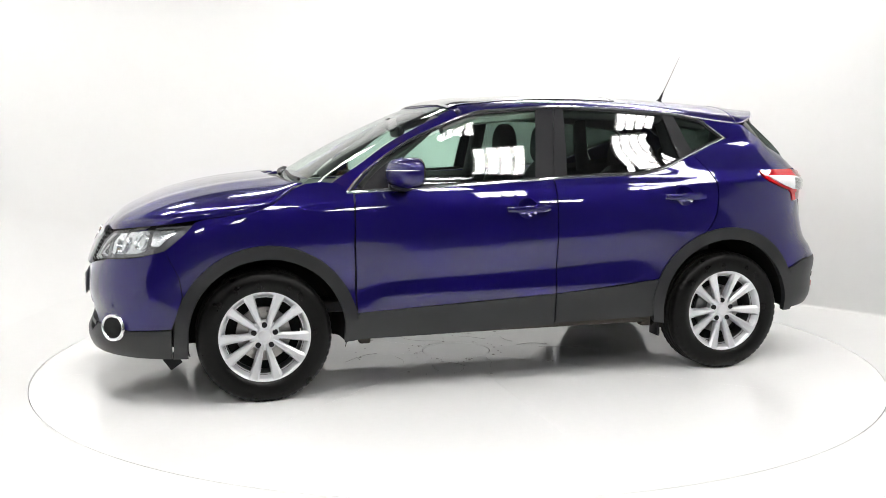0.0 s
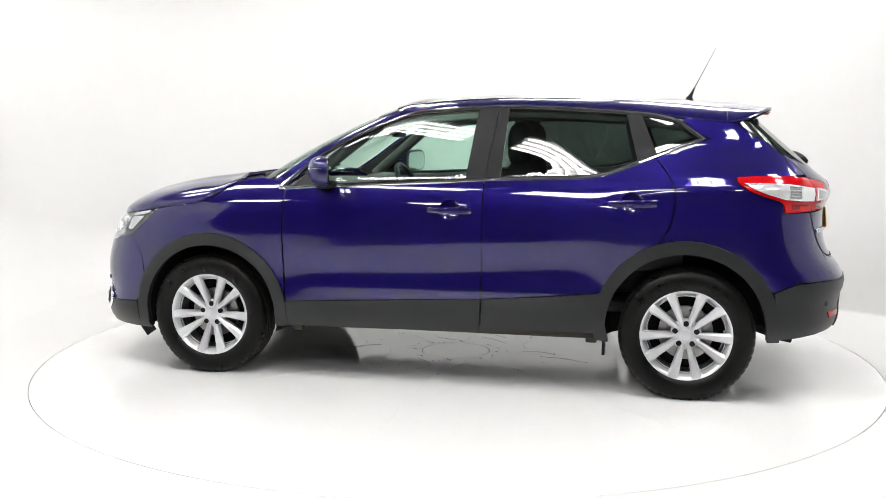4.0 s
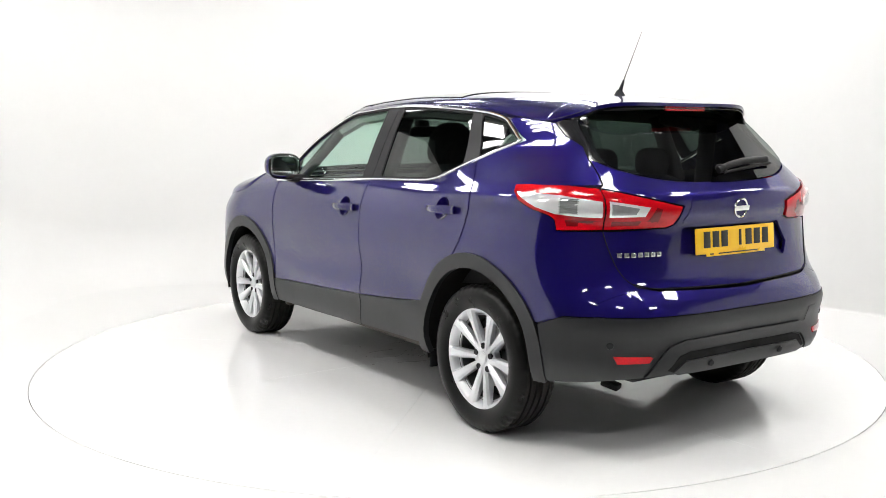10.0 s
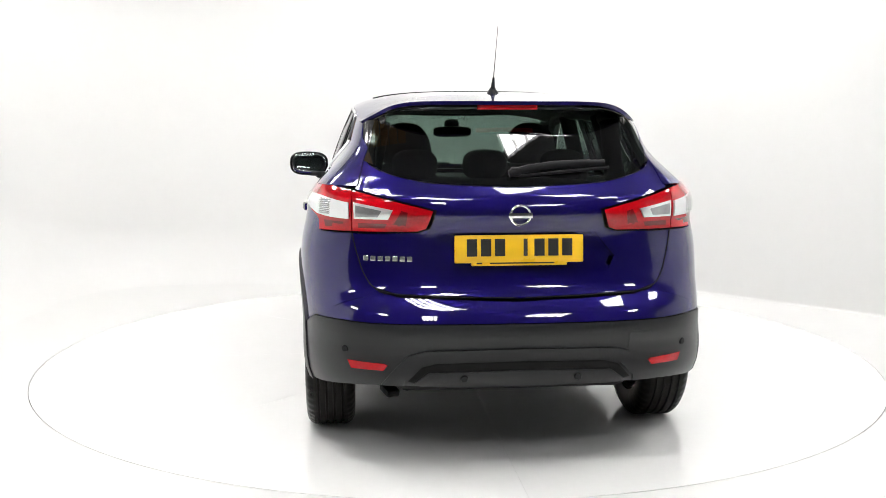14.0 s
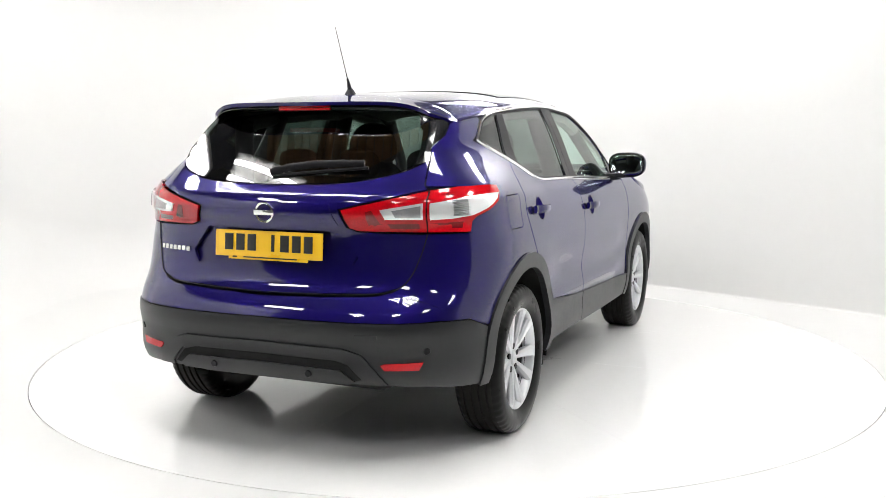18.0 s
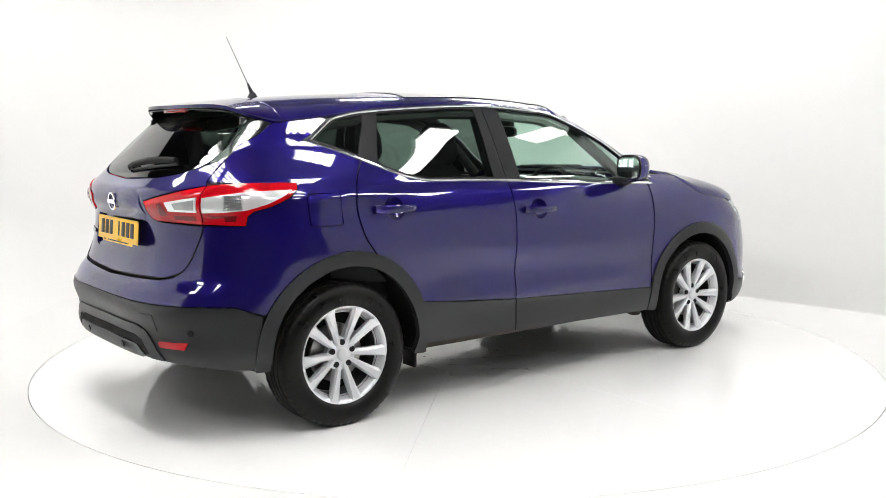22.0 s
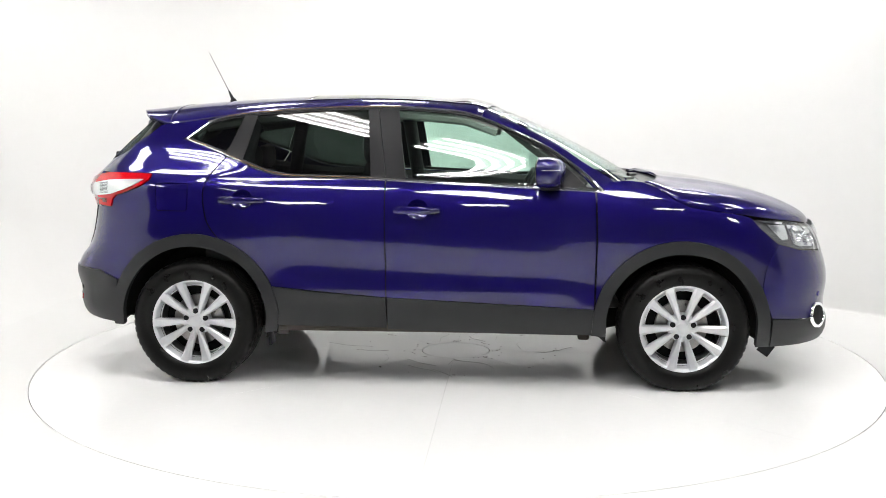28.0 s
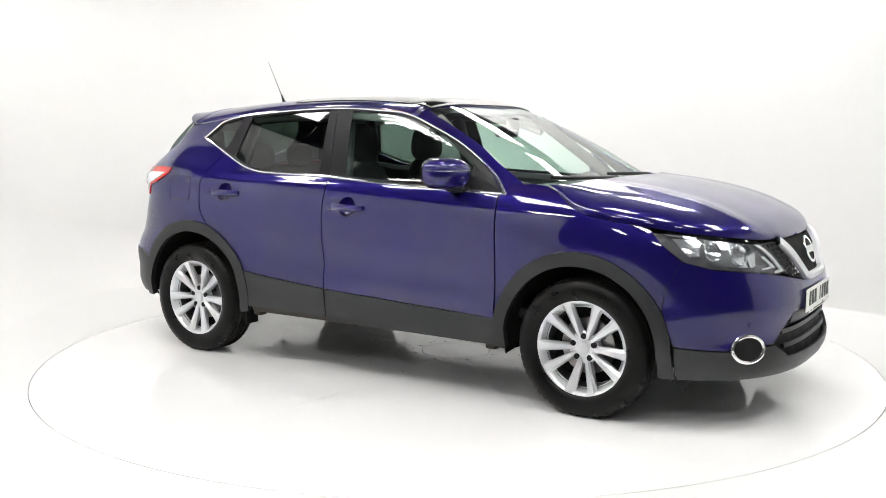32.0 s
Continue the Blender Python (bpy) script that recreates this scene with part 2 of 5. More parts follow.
def bend(*pts, n=6):
    """Points along a smooth curve through (a, z) pairs."""
    v = [Vector(p) for p in pts]
    out = []
    for i in range(len(v) - 1):
        a, b, c, d = v[max(i - 1, 0)], v[i], v[i + 1], v[min(i + 2, len(v) - 1)]
        for k in range(n):
            t = k / n
            out.append(tuple(0.5 * (2 * b + (c - a) * t + (2 * a - 5 * b + 4 * c - d) * t * t + (3 * b - a - 3 * c + d) * t ** 3)))
    return out + [tuple(v[-1])]


def arc(cx, cz, r, a0, a1, n=28):
    return [(cx + r * math.cos(radians(a0 + (a1 - a0) * k / n)), cz + r * math.sin(radians(a0 + (a1 - a0) * k / n))) for k in range(n + 1)]


def outline(skin, pts, step=0.03):
    """The polygon, unrolled and with points at even steps along its edges."""
    out = []
    for i, a in enumerate(pts):
        b = pts[(i + 1) % len(pts)]
        if a[0] == b[0]:
            k = max(1, int(math.hypot(b[1] - a[1], b[2] - a[2]) / step))
            for j in range(k):
                z = a[2] + (b[2] - a[2]) * j / k
                out.append((skin.q(a[0], a[1] + (b[1] - a[1]) * j / k, z), z))
        else:
            qa, qb = skin.q(*a), skin.q(*b)
            k = max(1, int(math.hypot(qb - qa, b[2] - a[2]) / step))
            for j in range(k):
                out.append((qa + (qb - qa) * j / k, a[2] + (b[2] - a[2]) * j / k))
    return out


def inside(p, poly):
    x, y = p
    r = False
    for i in range(len(poly)):
        (x0, y0), (x1, y1) = poly[i - 1], poly[i]
        if (y0 > y) != (y1 > y) and x < (x1 - x0) * (y - y0) / (y1 - y0) + x0:
            r = not r
    return r


def shrink(poly, d):
    """Moves the border of a polygon inwards by d."""
    area = sum(poly[i - 1][0] * poly[i][1] - poly[i][0] * poly[i - 1][1] for i in range(len(poly)))
    sg = 1 if area > 0 else -1
    out = []
    for i, (x, y) in enumerate(poly):
        (ax, ay), (bx, by) = poly[i - 1], poly[(i + 1) % len(poly)]
        u, v = Vector((x - ax, y - ay)), Vector((bx - x, by - y))
        if u.length < 1e-6 or v.length < 1e-6:
            continue
        u.normalize()
        v.normalize()
        n = Vector((-u.y - v.y, u.x + v.x)) * sg
        if n.length < 1e-3:
            n = Vector((-u.y, u.x)) * sg
        n.normalize()
        k = max(0.4, n.dot(Vector((-u.y, u.x)) * sg))
        out.append((x + n.x * d / k, y + n.y * d / k))
    return out


def skin_mesh(name, poly, at, normal, mat, thick=0.012, grid=0.035, gap=0.0013, flip=False, holes=()):
    """A panel of the skin within a polygon: a fine sheet with true normals and a rim that turns inwards."""
    from mathutils.geometry import delaunay_2d_cdt
    poly = shrink(poly, gap)
    clean = [poly[0]]
    for q in poly[1:]:
        if math.hypot(q[0] - clean[-1][0], q[1] - clean[-1][1]) > 1e-4:
            clean.append(q)
    poly = clean
    n = len(poly)
    xs, ys = [q[0] for q in poly], [q[1] for q in poly]
    inner, row = [], 0
    rims = [list(h) for h in holes]
    P = np.array(poly + [q for h in rims for q in h])
    y = min(ys) + grid * 0.5
    while y < max(ys):
        x = min(xs) + grid * (0.25 if row % 2 else 0.75)
        while x < max(xs):
            if inside((x, y), poly) and not any(inside((x, y), h) for h in holes) and np.min((P[:, 0] - x) ** 2 + (P[:, 1] - y) ** 2) > (grid * 0.45) ** 2:
                inner.append((x, y))
            x += grid
        y += grid * 0.866
        row += 1
    ties = [(i, (i + 1) % n) for i in range(n)]
    border = list(poly)
    for h in rims:
        k = len(border)
        ties += [(k + i, k + (i + 1) % len(h)) for i in range(len(h))]
        border += h
    res = delaunay_2d_cdt([Vector(q) for q in border + inner], ties, [], 1, 1e-6)
    co, edges, faces = res[0], res[1], res[2]
    if rims:
        keep = []
        for f in faces:
            c = sum((co[i] for i in f), Vector((0, 0))) / len(f)
            if not any(inside((c.x, c.y), h) for h in rims):
                keep.append(f)
        faces = keep
    V = [at(c.x, c.y) for c in co]
    N = [normal(c.x, c.y) for c in co]
    F, FN = [], []
    for f in faces:
        f = list(f)
        a, b, c = (V[i] for i in f[:3])
        if (b - a).cross(c - a).dot(N[f[0]]) < 0:
            f = f[::-1]
        F.append(f)
        FN.append([N[i] for i in f])
    count = {}
    for f in F:
        for i in range(len(f)):
            count[(f[i - 1], f[i])] = 1
    back = {}
    for a, b in [e for e in count if (e[1], e[0]) not in count]:
        for i in (a, b):
            if i not in back:
                back[i] = len(V)
                V.append(V[i] - N[i] * thick)
        f = [b, a, back[a], back[b]]
        nn = (V[a] - V[b]).cross(V[back[a]] - V[b])
        nn = nn.normalized() if nn.length > 1e-9 else N[a]
        F.append(f)
        FN.append([nn] * 4)
    if flip:
        V = [Vector((v.x, -v.y, v.z)) for v in V]
        F = [f[::-1] for f in F]
        FN = [[Vector((v.x, -v.y, v.z)) for v in f[::-1]] for f in FN]
    me = bpy.data.meshes.new(name)
    me.from_pydata(V, [], F)
    me.polygons.foreach_set("use_smooth", [True] * len(F))
    me.normals_split_custom_set([tuple(v) for f in FN for v in f])
    me.materials.append(mat)
    return me


def panel(name, skin, pts, mat, parent, lift=0.0, thick=0.014, grid=0.035, gap=0.0010, sides=(1, -1), label="", holes=()):
    """A panel of the left flank, and its mirror image on the right."""
    poly = outline(skin, pts)
    cut = [outline(skin, h) for h in holes]
    made = []
    for flip in sides:
        me = skin_mesh(name, poly, lambda a, z: skin.at(a, z, lift), skin.normal, mat, thick, grid, gap, flip < 0, cut)
        ob = new(name, me)
        ob.parent = parent
        made.append(tagged(ob, label))
    return made


def wrap(name, skin, pts, end, mat, parent, lift=0.0, thick=0.014, grid=0.035, gap=0.0010, label="", holes=()):
    """A panel right across the nose ('f') or tail ('r'): pts run from the middle round the left half and back to the middle."""
    k = outline(skin, pts)
    # drop the points on the closing edge along the middle
    half = [q for q in k if abs(q[0] - skin.middle(q[1], end)) > 1e-4]
    first, last = pts[0], pts[-1]
    half = [(skin.q(*first), first[2])] + half + [(skin.q(*last), last[2])]
    mirror = [(2 * skin.middle(z, end) - a, z) for a, z in half[1:-1]][::-1]
    cut = [outline(skin, h) for h in holes]
    me = skin_mesh(name, half + mirror, lambda a, z: skin.at(a, z, lift), skin.normal, mat, thick, grid, gap, False, cut)
    ob = new(name, me)
    ob.parent = parent
    return tagged(ob, label)


def dome(name, xs, edge, mat, parent, cols=40, power=3.0, crown=2.0, bulge=None, thick=0.014, label="", vmax=1.0, blend=None, cut=1.0):
    """A sheet that rises from two edges (y, z at each x) to a crown line; cut below 1 leans its edges in. xs(w, v): x at w 0..1 along it; edge(x): y, edge z, crown z."""
    rows = 44

    def at(w, v):
        x = xs(w, v)
        y, z0, z1 = edge(x)
        a, b = v * cut * math.pi / 2, cut * math.pi / 2
        foot = max(0.0, math.cos(b)) ** (2 / crown)
        yy = y * math.copysign((abs(math.sin(a)) / math.sin(b)) ** (2 / power), a)
        zz = z0 + (z1 - z0) * (max(0.0, math.cos(a)) ** (2 / crown) - foot) / (1 - foot)
        if bulge:
            zz += bulge(x, yy) * math.cos(a) ** 0.5 if abs(v) < 0.999 else 0
        if blend and abs(v) < 0.999:
            zz = blend(x, abs(yy), zz)
        return Vector((x, yy, zz))

    W = [i / rows for i in range(rows + 1)]
    Vs = [vmax * (-1 + 2 * j / cols) for j in range(cols + 1)]
    P = [[at(w, v) for v in Vs] for w in W]
    V, N = [], []
    d = 0.004
    for i, w in enumerate(W):
        for j, v in enumerate(Vs):
            V.append(P[i][j])
            w0, w1, v0, v1 = max(0, w - d), min(1, w + d), max(-1, v - d), min(1, v + d)
            n = (at(w1, v) - at(w0, v)).cross(at(w, v1) - at(w, v0))
            n = n.normalized() if n.length > 1e-12 else Vector((0, 0, 1))
            N.append(n if n.z > 0 or abs(n.z) < 0.2 and n.y * P[i][j].y > 0 else -n)
    C = cols + 1
    F, FN = [], []
    for i in range(rows):
        for j in range(cols):
            f = [i * C + j, i * C + j + 1, (i + 1) * C + j + 1, (i + 1) * C + j]
            a = (V[f[1]] - V[f[0]]).cross(V[f[2]] - V[f[0]])
            if a.dot(N[f[0]] + N[f[2]]) < 0:
                f = f[::-1]
            F.append(f)
            FN.append([N[k] for k in f])
    ring = [j for j in range(C)] + [i * C + cols for i in range(1, rows + 1)] + [rows * C + j for j in range(cols - 1, -1, -1)] + [i * C for i in range(rows - 1, 0, -1)]
    base = len(V)
    for k in ring:
        V.append(V[k] - N[k] * thick)
    for k in range(len(ring)):
        a, b = ring[k], ring[(k + 1) % len(ring)]
        f = [a, b, base + (k + 1) % len(ring), base + k]
        n = (V[b] - V[a]).cross(V[base + k] - V[a])
        n = n.normalized() if n.length > 1e-9 else Vector((0, 0, -1))
        F.append(f)
        FN.append([n] * 4)
    me = bpy.data.meshes.new(name)
    me.from_pydata(V, [], F)
    me.polygons.foreach_set("use_smooth", [True] * len(F))
    me.normals_split_custom_set([tuple(v) for f in FN for v in f])
    me.materials.append(mat)
    ob = new(name, me)
    ob.parent = parent
    return tagged(ob, label)


# ---- the studio ----
RADIUS = 2.485
HALL_TOP = 4.3


def build_floor():
    bm = bmesh.new()
    n = 160
    inner = [bm.verts.new(((RADIUS + 0.0055) * math.cos(2 * math.pi * k / n), (RADIUS + 0.0055) * math.sin(2 * math.pi * k / n), 0)) for k in range(n)]
    low = [bm.verts.new((v.co.x, v.co.y, -0.08)) for v in inner]
    outer = []
    for k in range(n):
        a = 2 * math.pi * k / n
        c, d = math.cos(a), math.sin(a)
        r = min(9 / max(abs(c), 1e-6), (6 if d > 0 else 5.2) / max(abs(d), 1e-6))
        outer.append(bm.verts.new((r * c, r * d, 0)))
    for k in range(n):
        j = (k + 1) % n
        bm.faces.new((inner[k], outer[k], outer[j], inner[j]))
        bm.faces.new((inner[j], low[j], low[k], inner[k]))
    ob = mesh_object("floor", bm, FLOORWHITE)
    tagged(ob, "white painted studio floor round the turntable", "floor", kind="structure")
    bm = bmesh.new()
    box(bm, (0, -12.5, -0.053), (40, 15.0, 0.1))
    hall = mesh_object("hall_floor", bm, CONCRETE)
    tagged(hall, "bare grey concrete floor of the hall", "floor", kind="structure")
    bm = bmesh.new()
    bmesh.ops.create_circle(bm, cap_ends=True, segments=96, radius=RADIUS + 0.05)
    bmesh.ops.translate(bm, vec=(0, 0, -0.08), verts=bm.verts)
    pit = mesh_object("turntable_pit", bm, GAP)
    tagged(pit, "dark shallow pit under the turntable", "floor", kind="structure")


def wall_strip(name, plan, height, cove, mat, label):
    """A wall along a plan line, with a rounded foot of radius cove(k)."""
    bm = bmesh.new()
    pts = [Vector((*q, 0)) for q in plan]
    cols = []
    for i, q in enumerate(pts):
        d = (pts[min(i + 1, len(pts) - 1)] - pts[max(i - 1, 0)]).normalized()
        inn = Vector((-d.y, d.x, 0))
        r = cove(i / (len(pts) - 1))
        col = []
        for k in range(17):
            a = math.pi / 2 * k / 16
            col.append(bm.verts.new(q + inn * (r * (1 - math.sin(a))) + Vector((0, 0, r * (1 - math.cos(a)) + 0.0005))))
        col.append(bm.verts.new(q + Vector((0, 0, height))))
        col.append(bm.verts.new(q - inn * 0.15 + Vector((0, 0, height))))
        col.append(bm.verts.new(q - inn * 0.15))
        cols.append(col)
    for i in range(len(cols) - 1):
        for k in range(len(cols[0]) - 1):
            bm.faces.new((cols[i][k], cols[i][k + 1], cols[i + 1][k + 1], cols[i + 1][k]))
    bmesh.ops.recalc_face_normals(bm, faces=bm.faces)
    ob = mesh_object(name, bm, mat)
    return tagged(ob, label, "wall", kind="structure")


def build_walls():
    # first four points: unseen wall stretch added to bounce light under the car
    right = [(5.9, -4.2), (5.9, -2.6), (5.75, -1.7), (5.4, -1.1), (4.9, -0.6), (4.2, 0.09), (3.2, 1.09), (1.6, 2.69)]
    turn = [(1.6 - 1.5 * math.sin(radians(45)) + 1.5 * math.sin(radians(45 - a)), 2.69 - 1.5 * math.cos(radians(45)) + 1.5 * math.cos(radians(45 - a))) for a in (9, 18, 27, 36, 45)]
    plan = right + turn
    x, y = plan[-1]
    plan += [(x - 0.6, y), (x - 1.4, y), (-2.0, y)]
    plan += [(-2.0 - 2.2 * math.sin(radians(a)), y - 2.2 + 2.2 * math.cos(radians(a))) for a in range(10, 91, 10)]
    x, y = plan[-1]
    plan += [(x, y - 0.8), (x, y - 2.8), (x, -4.2)]
    wall_strip("wall_cyclorama", plan, 3.15, lambda k: 0.02 + 0.48 * smoothstep(0.36, 0.53, k) + 0.5 * smoothstep(0.66, 0.87, k), WHITEWALL, "white seamless studio wall behind the turntable")
    # the hall behind the camera closes the place
    wall_strip("wall_hall", [(-6.5, 5.0), (-6.5, -11.0), (6.5, -11.0), (6.5, 5.0), (-6.4, 5.0)], HALL_TOP, lambda k: 0.02, SHEET, "grey sheet wall of the hall")
    bm = bmesh.new()
    n = 140
    rows = []
    for k in range(n + 1):
        x = -7 + 14 * k / n
        rows.append([bm.verts.new((x, yy, HALL_TOP + (0.03 if (k // 2) % 2 else 0.0))) for yy in (-11.5, 5)])
    for k in range(n):
        bm.faces.new((rows[k][0], rows[k + 1][0], rows[k + 1][1], rows[k][1]))
    boards = new("ceiling_boards")
    tagged(boards, "brown timber boards under the hall roof", "ceiling", kind="structure")
    bm2 = bmesh.new()
    for k in range(20):
        box(bm2, (-2.6 + 0.105 * k, -0.5, HALL_TOP - 0.12), (0.09, 2.2, 0.03), 0.004)
    mesh_object("board_field", bm2, TIMBER, parent=boards)
    ceil = mesh_object("ceiling", bm, SHEET, smooth=False)
    tagged(ceil, "grey corrugated sheet roof of the hall", "ceiling", kind="structure")


def light_bank(length, pitch, thick, glass, label):
    root = new("light_fitting")
    bm = bmesh.new()
    box(bm, (0, 0, 0.05), (4 * pitch, length + 0.04, 0.05), 0.006)
    part("housing", bm, HOUSING, root)
    for k in range(4):
        bm = bmesh.new()
        rod(bm, ((k - 1.5) * pitch, -length / 2, 0), ((k - 1.5) * pitch, length / 2, 0), thick, seg=8)
        part("tube", bm, glass, root)
    return tagged(root, label, "ceiling light", "light fittings")


def build_lights():
    # square fittings to one side of the stage, over it and behind it; long battens in a row to the other side
    square = [(1.15, -2.25, 35), (2.15, -3.0, 35), (3.3, -2.1, 35), (2.85, -1.4, 35)]
    square += [(2.1 * math.cos(radians(a)), 2.1 * math.sin(radians(a)), a) for a in (105, 145)]
    # the three at y -5.0 to -5.6 are unseen fill, added to lighten the floor
    square += [(0.55, -1.35, 35), (-3.2, -0.2, 10), (-3.0, 1.3, 30), (3.9, -0.3, 10), (1.7, -5.2, 0), (-2.2, -5.0, 0), (-0.3, -5.6, 0), (3.7, -4.2, 35), (-3.6, -3.6, 45)]
    long = [(-2.25, -1.25, 45), (-1.3, -2.2, 45), (-0.15, -3.4, 45), (0.85, 2.55, 45), (1.95, 1.45, 45)]
    for spots, size in ((square, (0.56, 0.125, 0.046, WIDETUBE, "white square fluorescent fitting with four bare tubes overhead")), (long, (1.15, 0.13, 0.022, TUBE, "long white fluorescent fitting with four bare tubes overhead"))):
        first = light_bank(*size)
        for k, (x, y, a) in enumerate(spots):
            m = pose(x, y, 3.3, 0, 0, a)
            if k:
                copy_thing(first, m)
            else:
                first.matrix_basis = m


def build_turntable():
    root = new("turntable")
    for k in range(8):
        bm = bmesh.new()
        n = 24
        a0, a1 = 2 * math.pi * k / 8, 2 * math.pi * (k + 1) / 8
        d = 0.0006
        rim = []
        for i in range(n + 1):
            a = a0 + (a1 - a0) * i / n
            rim.append((RADIUS * math.cos(a), RADIUS * math.sin(a)))
        core = []
        for i in range(n + 1):
            a = a1 + (a0 - a1) * i / n
            core.append((0.213 * math.cos(a), 0.213 * math.sin(a)))
        mid = (a0 + a1) / 2
        sh = Vector((math.cos(mid), math.sin(mid))) * (d / math.sin((a1 - a0) / 2))
        ring = [bm.verts.new((x + sh.x * (1 if i > n else 0.3), y + sh.y * (1 if i > n else 0.3), 0)) for i, (x, y) in enumerate(rim + core)]
        f = bm.faces.new(ring)
        g = bmesh.ops.extrude_face_region(bm, geom=[f])
        bmesh.ops.translate(bm, vec=(0, 0, -0.05), verts=[v for v in g["geom"] if isinstance(v, bmesh.types.BMVert)])
        bmesh.ops.recalc_face_normals(bm, faces=bm.faces)
        part("deck_plate", bm, DECKWHITE, root, smooth=False)
    bm = bmesh.new()
    bmesh.ops.create_cone(bm, cap_ends=True, segments=48, radius1=0.21, radius2=0.21, depth=0.05)
    bmesh.ops.translate(bm, vec=(0, 0, -0.0255), verts=bm.verts)
    part("centre_cover", bm, DECKWHITE, root, smooth=False)
    bm = bmesh.new()
    bmesh.ops.create_cone(bm, cap_ends=True, segments=64, radius1=2.2, radius2=2.2, depth=0.02)
    bmesh.ops.translate(bm, vec=(0, 0, -0.065), verts=bm.verts)
    part("frame", bm, GAP, root)
    for k in range(8):
        for rad in (0.26, 0.62):
            a = 2 * math.pi * (k + 0.06) / 8
            bm = bmesh.new()
            bmesh.ops.create_cone(bm, cap_ends=True, segments=10, radius1=0.009, radius2=0.008, depth=0.004)
            bmesh.ops.translate(bm, vec=(rad * math.cos(a), rad * math.sin(a), 0.001), verts=bm.verts)
            part("bolt", bm, STEEL, root)
    rng = random.Random(7)
    for k in range(14):
        a, r = rng.uniform(0, 2 * math.pi), rng.uniform(0.22, 0.55)
        heading = a + rng.choice((0.0, 1.4)) + rng.uniform(-0.3, 0.3)
        p = Vector((r * math.cos(a), r * math.sin(a), 0.0012))
        bm, pts = bmesh.new(), []
        for _ in range(rng.randint(4, 9)):
            pts.append(p.copy())
            heading += rng.uniform(-0.35, 0.35)
            p = p + Vector((math.cos(heading), math.sin(heading), 0)) * rng.uniform(0.02, 0.055)
        sweep(bm, pts, 0.0009, 4)
        part("crack", bm, HAIRLINE, root)
    for k in range(44):
        a, r = rng.uniform(0, 2 * math.pi), rng.choice((0.26, 0.28, 0.3, 0.6, 0.64)) + rng.uniform(-0.03, 0.03)
        bm = bmesh.new()
        bmesh.ops.create_cone(bm, cap_ends=True, segments=8, radius1=rng.uniform(0.003, 0.007), radius2=0.003, depth=0.003)
        bmesh.ops.translate(bm, vec=(r * math.cos(a), r * math.sin(a), 0.001), verts=bm.verts)
        part("scuff", bm, HAIRLINE, root)
    return tagged(root, "round white glossy turntable deck flush with the floor", "turntable")


# ---- the car ----
FRONT_AXLE, REAR_AXLE, HUB_Z = 1.323, -1.323, 0.337
ARCH_F, ARCH_R = (1.305, 0.345), (-1.312, 0.36)
HOOD_EDGE = Spline([(0.95, 1.125), (1.10, 1.115), (1.17, 1.085), (1.26, 1.02), (1.40, 0.975), (1.64, 0.94), (1.82, 0.912), (1.93, 0.896), (2.03, 0.876), (2.115, 0.860)])
HOOD_TOP = Spline([(1.0, 1.15), (1.12, 1.143), (1.26, 1.133), (1.46, 1.114), (1.68, 1.074), (1.83, 1.032), (1.95, 0.984), (2.03, 0.943), (2.08, 0.900), (2.112, 0.862)])
ROOF_EDGE = Spline([(0.62, 1.26), (0.35, 1.40), (0.14, 1.475), (-0.07, 1.503), (-0.33, 1.514), (-0.65, 1.506), (-1.05, 1.478), (-1.23, 1.452), (-1.5, 1.42), (-1.7, 1.41)])
ROOF_TOP = Spline([(0.40, 1.505), (0.28, 1.538), (0.0, 1.573), (-0.25, 1.584), (-0.6, 1.586), (-0.94, 1.576), (-1.29, 1.556), (-1.56, 1.532), (-1.81, 1.495)])
# the chromed window border, as seen from the side
DLO_TOP = [(0.845, 1.07), (0.72, 1.19), (0.54, 1.315), (0.35, 1.40), (0.14, 1.475), (-0.07, 1.503), (-0.33, 1.514), (-0.65, 1.506), (-1.05, 1.478), (-1.21, 1.452), (-1.27, 1.43)]
DLO_LOW = [(-1.40, 1.335), (-1.36, 1.315), (-1.27, 1.285), (-1.12, 1.228), (-0.95, 1.162), (-0.85, 1.138), (-0.75, 1.127), (-0.50, 1.12), (-0.27, 1.113), (0.11, 1.093), (0.42, 1.079), (0.63, 1.07), (0.845, 1.058)]


def dlo(inset=0.0):
    top = bend(*DLO_TOP, n=5)
    low = bend(*DLO_LOW, n=5)
    return shrink(top + low, inset) if inset else top + low


def between(poly, a, b):
    """The part of a side polygon between two leaning lines x = a(z) and x = b(z), a ahead."""
    out = poly
    for line, ahead in ((a, False), (b, True)):
        res = []
        for i in range(len(out)):
            p, q = out[i - 1], out[i]
            dp, dq = p[0] - line(p[1]), q[0] - line(q[1])
            if ahead:
                dp, dq = -dp, -dq
            if dp > 0 and dq > 0:
                continue
            if (dp > 0) != (dq > 0):
                t = dp / (dp - dq)
                res.append((p[0] + (q[0] - p[0]) * t, p[1] + (q[1] - p[1]) * t))
            if dq <= 0:
                res.append(q)
        out = res
    return out


def lean(x0, z0, x1, z1):
    return lambda z: x0 + (x1 - x0) * (z - z0) / (z1 - z0)


def flipped(bm):
    for v in bm.verts:
        v.co.y = -v.co.y
    bmesh.ops.reverse_faces(bm, faces=bm.faces)
    return bm


def pair(name, make, mat, parent, label=""):
    """The same part on the left and, mirrored, on the right."""
    out = []
    for sg in (1, -1):
        bm = bmesh.new()
        make(bm)
        if sg < 0:
            flipped(bm)
        out.append(part(name, bm, mat, parent, label))
    return out


